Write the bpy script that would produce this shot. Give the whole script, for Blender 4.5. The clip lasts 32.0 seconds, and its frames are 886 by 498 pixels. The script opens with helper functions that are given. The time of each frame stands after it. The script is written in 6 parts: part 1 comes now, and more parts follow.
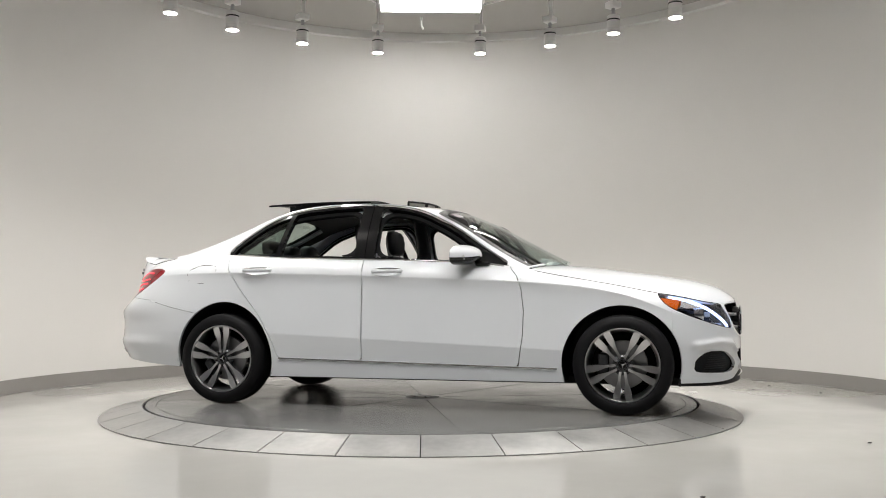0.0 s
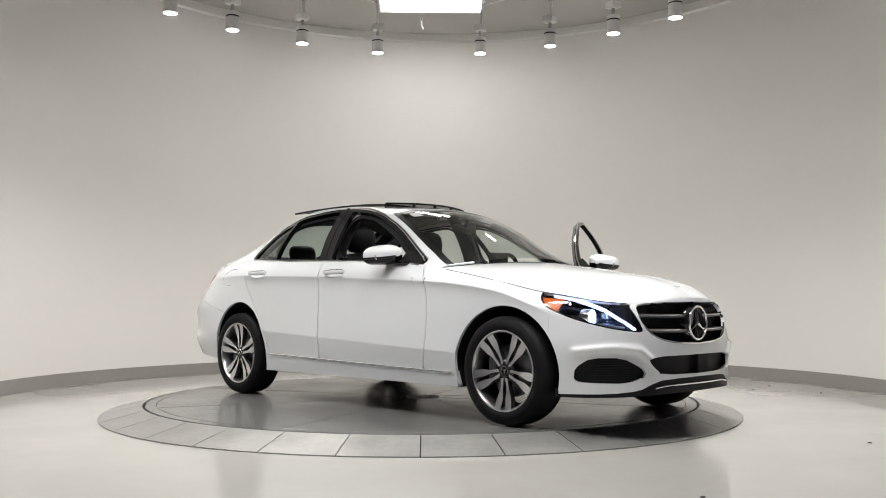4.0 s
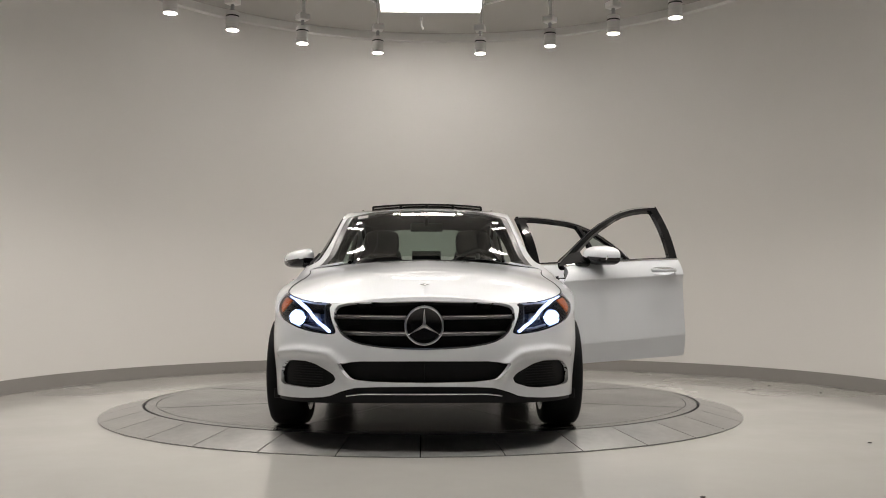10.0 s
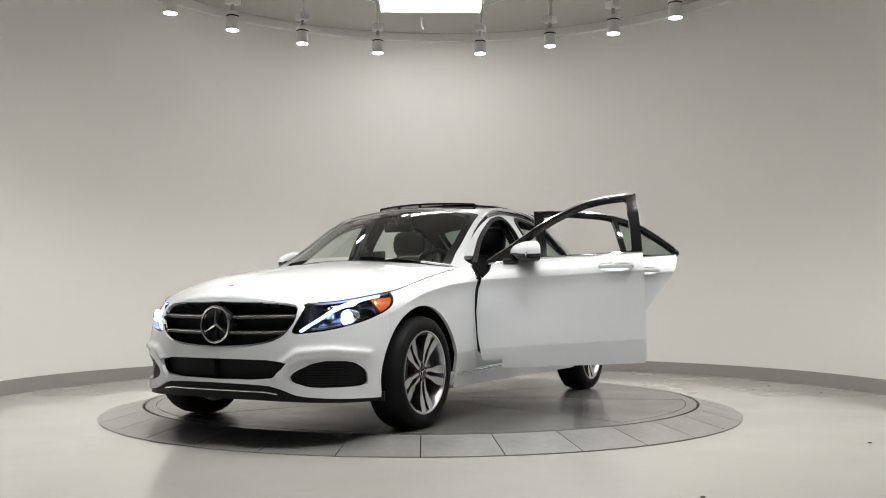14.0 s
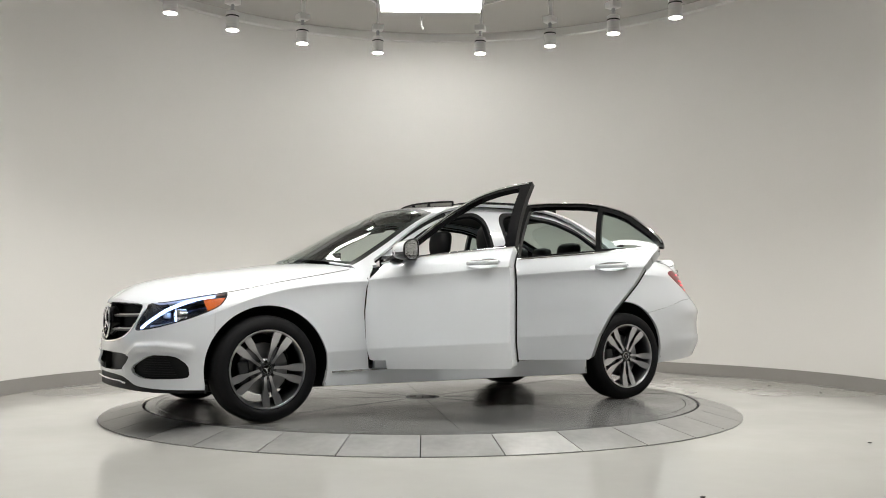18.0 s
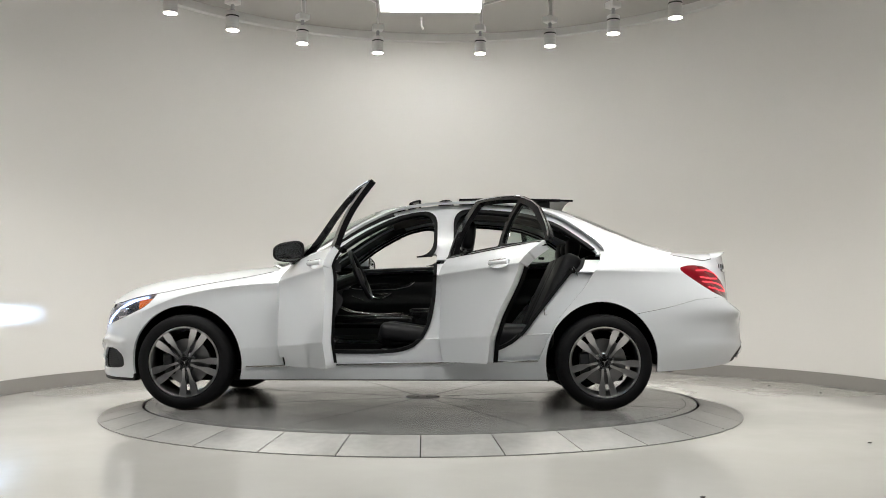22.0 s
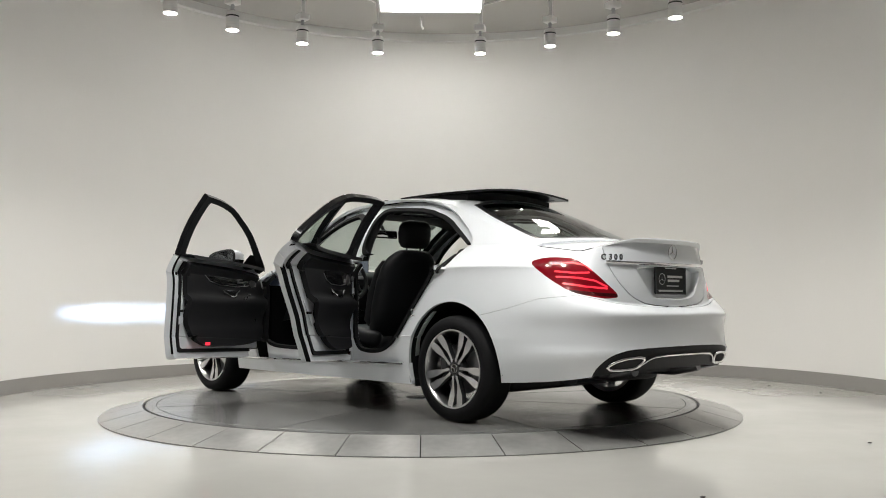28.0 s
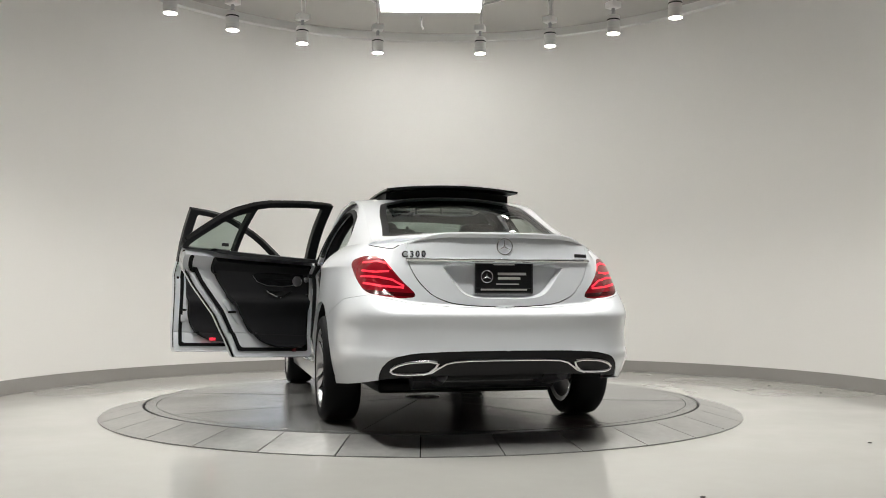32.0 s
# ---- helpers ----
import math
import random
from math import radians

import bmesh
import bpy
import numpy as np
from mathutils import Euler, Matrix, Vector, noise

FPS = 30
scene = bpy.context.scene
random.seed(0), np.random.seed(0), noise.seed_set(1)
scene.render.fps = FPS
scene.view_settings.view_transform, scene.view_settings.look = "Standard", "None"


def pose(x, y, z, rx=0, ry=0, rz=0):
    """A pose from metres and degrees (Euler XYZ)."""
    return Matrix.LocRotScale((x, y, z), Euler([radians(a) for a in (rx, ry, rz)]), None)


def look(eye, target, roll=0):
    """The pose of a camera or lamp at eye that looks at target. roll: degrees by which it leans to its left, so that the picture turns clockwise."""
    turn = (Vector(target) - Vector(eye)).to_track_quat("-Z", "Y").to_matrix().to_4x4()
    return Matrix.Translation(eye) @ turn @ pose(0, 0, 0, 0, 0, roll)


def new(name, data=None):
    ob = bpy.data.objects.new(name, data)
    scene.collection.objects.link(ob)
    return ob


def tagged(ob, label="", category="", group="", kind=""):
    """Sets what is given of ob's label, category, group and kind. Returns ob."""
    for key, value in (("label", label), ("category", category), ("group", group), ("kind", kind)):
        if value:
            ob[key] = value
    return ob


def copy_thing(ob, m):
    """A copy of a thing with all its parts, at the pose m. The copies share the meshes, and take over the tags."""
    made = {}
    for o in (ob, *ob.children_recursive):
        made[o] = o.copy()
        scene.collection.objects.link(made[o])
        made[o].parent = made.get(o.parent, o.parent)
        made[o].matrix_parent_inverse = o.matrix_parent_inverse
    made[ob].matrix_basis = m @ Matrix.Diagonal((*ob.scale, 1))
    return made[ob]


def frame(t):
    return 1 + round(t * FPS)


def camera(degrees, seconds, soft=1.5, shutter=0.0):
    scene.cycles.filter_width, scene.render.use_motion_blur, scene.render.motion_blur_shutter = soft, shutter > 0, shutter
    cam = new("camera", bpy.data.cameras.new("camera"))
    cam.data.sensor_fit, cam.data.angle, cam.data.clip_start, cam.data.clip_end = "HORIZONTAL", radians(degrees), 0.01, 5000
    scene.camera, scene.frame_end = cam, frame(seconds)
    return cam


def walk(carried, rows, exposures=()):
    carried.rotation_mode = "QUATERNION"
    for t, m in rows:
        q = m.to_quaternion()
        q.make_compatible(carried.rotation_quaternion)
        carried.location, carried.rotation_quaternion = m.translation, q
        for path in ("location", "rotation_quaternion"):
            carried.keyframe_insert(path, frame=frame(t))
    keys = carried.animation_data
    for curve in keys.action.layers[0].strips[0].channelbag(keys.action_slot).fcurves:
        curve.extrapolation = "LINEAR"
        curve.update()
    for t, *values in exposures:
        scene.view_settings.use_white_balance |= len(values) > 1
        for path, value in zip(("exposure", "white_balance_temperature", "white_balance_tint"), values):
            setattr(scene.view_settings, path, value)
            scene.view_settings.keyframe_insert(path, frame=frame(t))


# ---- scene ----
cam = camera(51.27, 32.0, soft=0.95)
EYE = Vector((0.0, -7.170, 0.7177))
AIM = EYE + Vector((math.sin(0.02175) * math.cos(0.0589), math.cos(0.02175) * math.cos(0.0589), math.sin(0.0589)))
walk(cam, [(0.0, look(EYE, AIM)), (32.0, look(EYE, AIM))],
     exposures=[(0.0, 0.0, 6500, 10), (4.8, 0.0, 6500, 10), (6.0, -0.12, 6540, 10), (7.0, -0.21, 6600, 11), (8.2, -0.36, 6750, 12), (9.2, -0.46, 6850, 12), (10.0, -0.46, 6800, 12), (11.5, -0.40, 6650, 11), (12.5, -0.34, 6600, 11), (14.0, -0.12, 6500, 9), (16.5, 0.0, 6500, 8), (22.0, 0.0, 6500, 8), (32.0, 0.0, 6500, 8)])

# plan of the hall, metres: turntable axis at the origin, its top at z = 0
FLOOR_Z, CEIL_Z = -0.078, 4.11
HALL = Vector((0.207, 0.506, 0.0))
HALL_R = 3.863
RING_OUT, RING_IN, RING_DROP = 2.346, 2.05, -0.072

# ---- light ----
world = bpy.data.worlds.new("world")
scene.world = world
world.use_nodes = True
world.node_tree.nodes["Background"].inputs["Color"].default_value = (0.9, 0.95, 1.0, 1)
world.node_tree.nodes["Background"].inputs["Strength"].default_value = 0.02
PANEL_GLOW, SPOT_WATT = 15.0, 109.0


# ---- materials ----
def mat(name, color, rough=0.5, metal=0.0, coat=0.0, glow=None, power=0.0, alpha=1.0, spec=0.5):
    m = bpy.data.materials.new(name)
    m.use_nodes = True
    b = m.node_tree.nodes["Principled BSDF"]
    b.inputs["Base Color"].default_value = (*color, 1)
    b.inputs["Roughness"].default_value = rough
    b.inputs["Metallic"].default_value = metal
    b.inputs["Coat Weight"].default_value = coat
    b.inputs["Coat Roughness"].default_value = 0.03
    b.inputs["Specular IOR Level"].default_value = spec
    if glow:
        b.inputs["Emission Color"].default_value = (*glow, 1)
        b.inputs["Emission Strength"].default_value = power
    return m


def grain(m, scale, amount, bump=0.0, stretch=(1, 1, 1), big=0.0, big_scale=1.0, rough_var=0.0):
    """Vary a material's colour at two scales, with fine relief."""
    nt = m.node_tree
    b = nt.nodes["Principled BSDF"]
    tc = nt.nodes.new("ShaderNodeTexCoord")
    mp = nt.nodes.new("ShaderNodeMapping")
    mp.inputs["Scale"].default_value = stretch
    nt.links.new(tc.outputs["Object"], mp.inputs["Vector"])
    n1 = nt.nodes.new("ShaderNodeTexNoise")
    n1.inputs["Scale"].default_value = scale
    n1.inputs["Detail"].default_value = 5
    nt.links.new(mp.outputs["Vector"], n1.inputs["Vector"])
    n2 = nt.nodes.new("ShaderNodeTexNoise")
    n2.inputs["Scale"].default_value = big_scale
    n2.inputs["Detail"].default_value = 3
    nt.links.new(mp.outputs["Vector"], n2.inputs["Vector"])
    base = b.inputs["Base Color"].default_value[:]
    fac = nt.nodes.new("ShaderNodeMath")
    fac.operation = "MULTIPLY_ADD"
    fac.inputs[1].default_value = amount * 2
    fac.inputs[2].default_value = 1 - amount - big
    nt.links.new(n1.outputs["Fac"], fac.inputs[0])
    fac2 = nt.nodes.new("ShaderNodeMath")
    fac2.operation = "MULTIPLY_ADD"
    fac2.inputs[1].default_value = big * 2
    nt.links.new(n2.outputs["Fac"], fac2.inputs[0])
    nt.links.new(fac.outputs[0], fac2.inputs[2])
    mul = nt.nodes.new("ShaderNodeVectorMath")
    mul.operation = "SCALE"
    mul.inputs[0].default_value = base[:3]
    nt.links.new(fac2.outputs[0], mul.inputs["Scale"])
    nt.links.new(mul.outputs[0], b.inputs["Base Color"])
    if rough_var:
        r = nt.nodes.new("ShaderNodeMath")
        r.operation = "MULTIPLY_ADD"
        r.inputs[1].default_value = rough_var * 2
        r.inputs[2].default_value = b.inputs["Roughness"].default_value - rough_var
        nt.links.new(n2.outputs["Fac"], r.inputs[0])
        nt.links.new(r.outputs[0], b.inputs["Roughness"])
    if bump:
        bp = nt.nodes.new("ShaderNodeBump")
        bp.inputs["Strength"].default_value = 0.4
        bp.inputs["Distance"].default_value = bump
        nt.links.new(n1.outputs["Fac"], bp.inputs["Height"])
        nt.links.new(bp.outputs["Normal"], b.inputs["Normal"])
    return m


def pane_mat(name, tint, gloss=1.0):
    """A thin pane: tinted see-through with a sharp reflection."""
    m = bpy.data.materials.new(name)
    m.use_nodes = True
    nt = m.node_tree
    nt.nodes.remove(nt.nodes["Principled BSDF"])
    out = nt.nodes["Material Output"]
    tr = nt.nodes.new("ShaderNodeBsdfTransparent")
    tr.inputs["Color"].default_value = (*tint, 1)
    gl = nt.nodes.new("ShaderNodeBsdfGlossy")
    gl.inputs["Roughness"].default_value = 0.0
    gl.inputs["Color"].default_value = (gloss, gloss, gloss, 1)
    lw = nt.nodes.new("ShaderNodeLayerWeight")
    lw.inputs["Blend"].default_value = 0.5
    pw = nt.nodes.new("ShaderNodeMath")
    pw.operation = "POWER"
    pw.inputs[1].default_value = 5.0
    nt.links.new(lw.outputs["Facing"], pw.inputs[0])
    fr = nt.nodes.new("ShaderNodeMath")
    fr.operation = "MULTIPLY_ADD"
    fr.inputs[1].default_value = 0.92
    fr.inputs[2].default_value = 0.07
    nt.links.new(pw.outputs[0], fr.inputs[0])
    mx = nt.nodes.new("ShaderNodeMixShader")
    nt.links.new(fr.outputs[0], mx.inputs[0])
    nt.links.new(tr.outputs[0], mx.inputs[1])
    nt.links.new(gl.outputs[0], mx.inputs[2])
    nt.links.new(mx.outputs[0], out.inputs["Surface"])
    return m


WALL = grain(mat("wall_paint", (0.82, 0.803, 0.777), 0.75), 60, 0.012, 0.0008, big=0.02, big_scale=0.8)
# ceiling white toned down: the dimness above down-facing lamps is in the colour
CEILING = grain(mat("shaded_ceiling_paint", (0.46, 0.448, 0.425), 0.85), 40, 0.02, 0.001)
# for the unseen walls only: dark so that they bounce little light
UNSEEN_WALL = grain(mat("unseen_wall_grey", (0.20, 0.205, 0.215), 0.8), 60, 0.02, 0.0008, big=0.03, big_scale=0.8)
BASE = grain(mat("grey_rubber_base", (0.30, 0.285, 0.27), 0.55), 30, 0.03, 0.0005, big=0.05, big_scale=2)
FLOOR = grain(mat("epoxy_floor", (0.50, 0.488, 0.466), 0.13, coat=0.1), 9, 0.03, 0.0, big=0.05, big_scale=1.3, rough_var=0.07)
DISC = grain(mat("grey_disc_paint", (0.15, 0.149, 0.147), 0.22), 14, 0.06, 0.0003, big=0.08, big_scale=1.6, rough_var=0.08)
PLATE = grain(mat("worn_grey_steel", (0.37, 0.367, 0.357), 0.33, metal=0.45), 22, 0.16, 0.0006, big=0.32, big_scale=3.0, rough_var=0.1)
SEAM = mat("deck_seam_grey", (0.05, 0.05, 0.05), 0.6)
GAP = mat("dark_gap", (0.012, 0.012, 0.013), 0.8)
LAMP_WHITE = mat("white_lamp_enamel", (0.78, 0.77, 0.75), 0.35)
LAMP_GLOW = mat("lamp_glow", (1, 1, 1), 0.5, glow=(1.0, 0.97, 0.91), power=110.0)
PANEL = mat("panel_glow", (1, 1, 1), 0.5, glow=(1.0, 0.985, 0.96), power=PANEL_GLOW)
PAINT = mat("pearl_white_paint", (0.79, 0.815, 0.85), 0.33, coat=1.0, spec=0.6)
LETTER = mat("dark_chrome", (0.42, 0.42, 0.43), 0.18, metal=1.0)
BLACK_GLOSS = mat("gloss_black", (0.008, 0.008, 0.009), 0.10, coat=0.2, spec=0.4)
ROOF_BLACK = mat("roof_panel_black", (0.007, 0.007, 0.008), 0.28, spec=0.25)
BLACK_PLASTIC = grain(mat("black_plastic", (0.012, 0.012, 0.013), 0.5, spec=0.2), 200, 0.15, 0.0003)
TRIM = grain(mat("black_leatherette", (0.014, 0.014, 0.016), 0.55, spec=0.3), 260, 0.2, 0.0004)
LEATHER = grain(mat("black_seat_leather", (0.011, 0.011, 0.013), 0.5, spec=0.3), 180, 0.2, 0.0005)
CARPET = grain(mat("black_carpet", (0.006, 0.006, 0.007), 0.95, spec=0.1), 400, 0.3, 0.001)
RUBBER = grain(mat("tyre_rubber", (0.006, 0.006, 0.007), 0.65, spec=0.2), 120, 0.15, 0.0004)
CHROME = mat("chrome", (0.82, 0.82, 0.83), 0.07, metal=1.0)
ALLOY = mat("bright_machined_alloy", (0.60, 0.60, 0.61), 0.28, metal=1.0)
ALLOY_DARK = mat("dark_grey_alloy", (0.075, 0.077, 0.082), 0.32, metal=0.6)
# headlight bowl; its bluish tint stands in for the lamp's blue light
BOWL = mat("blue_tinted_reflector", (0.15, 0.17, 0.24), 0.25, metal=0.8)
STEEL = mat("brake_steel", (0.30, 0.30, 0.31), 0.35, metal=1.0)
LOUVRE = mat("louvre_grey", (0.10, 0.10, 0.105), 0.35, metal=1.0)
BEAM_CORE = mat("beam_core", (1, 1, 1), 0.3, glow=(0.48, 0.68, 1.0), power=80000.0)
SATIN = mat("satin_silver", (0.45, 0.45, 0.46), 0.30, metal=1.0)
GLASS = pane_mat("clear_car_glass", (0.63, 0.71, 0.67))
GLASS_DARK = pane_mat("tinted_car_glass", (0.48, 0.56, 0.52))
LENS = pane_mat("clear_lens", (0.93, 0.93, 0.95))
MIRROR = mat("mirror_glass", (0.75, 0.77, 0.78), 0.02, metal=1.0)
RED_LENS = mat("red_lamp_plastic", (0.19, 0.004, 0.010), 0.12, coat=0.8, glow=(1.0, 0.01, 0.03), power=0.03)
RED_GLOW = mat("red_lamp_glow", (0.25, 0.01, 0.015), 0.3, glow=(1.0, 0.03, 0.06), power=1.3)
RED_DARK = mat("dark_red_reflector", (0.06, 0.003, 0.005), 0.15, coat=0.6)
PLATE_GLOW = mat("plate_lamp_glow", (1, 1, 1), 0.3, glow=(0.60, 0.74, 1.0), power=22.0)
# a reflector given slight emission of its own to look brighter
AMBER = mat("glowing_amber_reflector", (0.60, 0.11, 0.01), 0.2, glow=(1.0, 0.25, 0.01), power=0.06)
DRL = mat("daylight_strip_glow", (1, 1, 1), 0.3, glow=(0.36, 0.52, 1.0), power=3.6)
BEAM = mat("projector_glow", (1, 1, 1), 0.3, glow=(0.34, 0.52, 1.0), power=4.0)
HEADLINER = grain(mat("grey_headliner", (0.07, 0.07, 0.068), 0.9), 300, 0.1, 0.0004)


# ---- mesh tools ----
def part(name, bm, material, parent=None, label="", smooth=False):
    me = bpy.data.meshes.new(name)
    bm.normal_update()
    bm.to_mesh(me)
    bm.free()
    me.materials.append(material)
    if smooth:
        me.shade_smooth()
    ob = new(name, me)
    if parent is not None:
        ob.parent = parent
    if label:
        tagged(ob, label)
    return ob


def soft_edges(ob, angle=35):
    ob.data.shade_smooth()
    ob.data.set_sharp_from_angle(angle=radians(angle))
    return ob


def empty(name, m=None):
    ob = new(name)
    if m is not None:
        ob.matrix_world = m
    return ob


def box(bm, c, size, bevel=0.0, m=None, seg=2):
    r = bmesh.ops.create_cube(bm, size=1)
    vs = r["verts"]
    bmesh.ops.scale(bm, vec=size, verts=vs)
    if bevel:
        es = list({e for v in vs for e in v.link_edges})
        rb = bmesh.ops.bevel(bm, geom=es, offset=bevel, segments=seg, affect="EDGES", profile=0.5)
        vs = list(set(v for v in rb["verts"]) | {v for v in vs if v.is_valid})
    bmesh.ops.translate(bm, vec=c, verts=vs)
    if m is not None:
        bmesh.ops.transform(bm, matrix=m, verts=vs)
    return vs


def lathe(bm, prof, n=48, m=None):
    """Turn a profile of (radius, height) round z."""
    rows = []
    for r, z in prof:
        rows.append([bm.verts.new((r * math.cos(2 * math.pi * k / n), r * math.sin(2 * math.pi * k / n), z)) for k in range(n)] if r > 1e-6 else [bm.verts.new((0, 0, z))])
    for a, b in zip(rows, rows[1:]):
        for k in range(n):
            q = (k + 1) % n
            if len(a) == 1:
                bm.faces.new((a[0], b[q], b[k]))
            elif len(b) == 1:
                bm.faces.new((a[k], a[q], b[0]))
            else:
                bm.faces.new((a[k], a[q], b[q], b[k]))
    vs = [v for r in rows for v in r]
    if m is not None:
        bmesh.ops.transform(bm, matrix=m, verts=vs)
    return vs


def tube(bm, pts, r, n=10, closed=False, flat=1.0):
    """A round bar along points; flat squeezes it along its second axis."""
    pts = [Vector(p) for p in pts]
    rows = []
    up = Vector((0, 0, 1))
    for i, p in enumerate(pts):
        a = pts[i - 1] if (i or closed) else pts[i]
        b = pts[(i + 1) % len(pts)] if (i < len(pts) - 1 or closed) else pts[i]
        d = (b - a).normalized()
        u = d.cross(up)
        if u.length < 1e-3:
            u = d.cross(Vector((0, 1, 0)))
        u.normalize()
        w = u.cross(d)
        rows.append([bm.verts.new(p + r * (math.cos(2 * math.pi * k / n) * u + flat * math.sin(2 * math.pi * k / n) * w)) for k in range(n)])
    pairs = list(zip(rows, rows[1:])) + ([(rows[-1], rows[0])] if closed else [])
    for a, b in pairs:
        for k in range(n):
            bm.faces.new((a[k], a[(k + 1) % n], b[(k + 1) % n], b[k]))
    if not closed:
        bm.faces.new(rows[0][::-1])
        bm.faces.new(rows[-1])
    bmesh.ops.recalc_face_normals(bm, faces=bm.faces[:])


def spline(xs, ys):
    """A smooth curve through keys (monotone in between); xs rising."""
    xs, ys = np.asarray(xs, float), np.asarray(ys, float)
    h, d = np.diff(xs), np.diff(ys) / np.diff(xs)
    m = np.zeros_like(ys)
    for i in range(1, len(xs) - 1):
        if d[i - 1] * d[i] > 0:
            w1, w2 = 2 * h[i] + h[i - 1], h[i] + 2 * h[i - 1]
            m[i] = (w1 + w2) / (w1 / d[i - 1] + w2 / d[i])
    m[0], m[-1] = d[0], d[-1]

    def f(x):
        x = np.clip(np.asarray(x, float), xs[0], xs[-1])
        i = np.clip(np.searchsorted(xs, x) - 1, 0, len(xs) - 2)
        t = (x - xs[i]) / h[i]
        return ((1 + 2 * t) * (1 - t) ** 2 * ys[i] + t * (1 - t) ** 2 * h[i] * m[i] + t * t * (3 - 2 * t) * ys[i + 1] + t * t * (t - 1) * h[i] * m[i + 1])
    return f


def rounded(poly, n=2):
    """A closed outline with its corners cut round."""
    p = [Vector((a, b)) for a, b in poly]
    for _ in range(n):
        q = []
        for i, a in enumerate(p):
            b = p[(i + 1) % len(p)]
            q += [a.lerp(b, 0.2), a.lerp(b, 0.8)]
        p = q
    return np.array([(v.x, v.y) for v in p])


def outside(poly):
    """Signed distance to a closed outline: below zero within."""
    a = np.asarray(poly, float)
    b = np.roll(a, -1, axis=0)

    def f(p):
        p = np.asarray(p, float)
        best = np.full(len(p), 1e9)
        inside = np.zeros(len(p), bool)
        for (x0, y0), (x1, y1) in zip(a, b):
            ex, ey = x1 - x0, y1 - y0
            wx, wy = p[:, 0] - x0, p[:, 1] - y0
            t = np.clip((wx * ex + wy * ey) / (ex * ex + ey * ey + 1e-12), 0, 1)
            best = np.minimum(best, (wx - t * ex) ** 2 + (wy - t * ey) ** 2)
            if abs(ey) > 1e-12:
                c = ((y0 > p[:, 1]) != (y1 > p[:, 1])) & (p[:, 0] < x0 + (p[:, 1] - y0) / ey * ex)
                inside ^= c
        d = np.sqrt(best)
        return np.where(inside, -d, d)
    return f


class Sheet:
    """A surface in pieces: points, their flat coordinates, faces."""

    def __init__(self, v, q, f):
        self.v, self.q, self.f = np.asarray(v, float).reshape(-1, 3), np.asarray(q, float).reshape(-1, 2), f

    def cut(self, g):
        """Split along g = 0: the part where g is below zero, and the rest."""
        val = g(self.q)
        val = np.where(np.abs(val) < 1e-5, 1e-5, val)
        neg = val < 0
        v, q = [], []
        lo, hi, cache = [], [], {}
        nv = len(self.v)

        def mid(i, j):
            k = (i, j) if i < j else (j, i)
            if k not in cache:
                t = val[k[0]] / (val[k[0]] - val[k[1]])
                cache[k] = nv + len(v)
                v.append(self.v[k[0]] * (1 - t) + self.v[k[1]] * t)
                q.append(self.q[k[0]] * (1 - t) + self.q[k[1]] * t)
            return cache[k]
        ng = neg.tolist()
        for f in self.f:
            s = sum(ng[i] for i in f)
            if s == len(f):
                lo.append(f)
            elif s == 0:
                hi.append(f)
            else:
                a, b = [], []
                for i, j in zip(f, f[1:] + f[:1]):
                    (a if ng[i] else b).append(i)
                    if ng[i] != ng[j]:
                        k = mid(i, j)
                        a.append(k)
                        b.append(k)
                lo.append(tuple(a))
                hi.append(tuple(b))
        allv = np.vstack([self.v, np.array(v).reshape(-1, 3)])
        allq = np.vstack([self.q, np.array(q).reshape(-1, 2)])
        return Sheet(allv, allq, lo).packed(), Sheet(allv, allq, hi).packed()

    def packed(self):
        used = sorted({i for f in self.f for i in f})
        back = {o: k for k, o in enumerate(used)}
        return Sheet(self.v[used] if used else [], self.q[used] if used else [], [tuple(back[i] for i in f) for f in self.f])

    def inside(self, poly, grow=0.0):
        g = outside(poly)
        return self.cut(lambda p: g(p) - grow)

    def mirrored(self):
        return Sheet(self.v * np.array([1, -1, 1]), self.q, [f[::-1] for f in self.f])

    def normals(self):
        n = np.zeros_like(self.v)
        for f in self.f:
            p = self.v[list(f)]
            c = np.zeros(3)
            for k in range(1, len(f) - 1):
                c += np.cross(p[k] - p[0], p[k + 1] - p[0])
            n[list(f)] += c
        return n / (np.linalg.norm(n, axis=1, keepdims=True) + 1e-12)

    def moved(self, d):
        """Along its normals by d metres."""
        return Sheet(self.v + d * self.normals(), self.q, self.f)

    def pushed(self, f):
        """Along its normals by f of its flat coordinates."""
        return Sheet(self.v + f(self.q)[:, None] * self.normals(), self.q, self.f)

    def flipped(self):
        return Sheet(self.v, self.q, [f[::-1] for f in self.f])


def grid(us, ws, point, flat):
    """A sheet of points over two runs of numbers."""
    v, q = [], []
    for u in us:
        for w in ws:
            v.append(point(u, w))
            q.append(flat(u, w))
    n = len(ws)
    f = [(i * n + j, (i + 1) * n + j, (i + 1) * n + j + 1, i * n + j + 1) for i in range(len(us) - 1) for j in range(n - 1)]
    return Sheet(v, q, f)


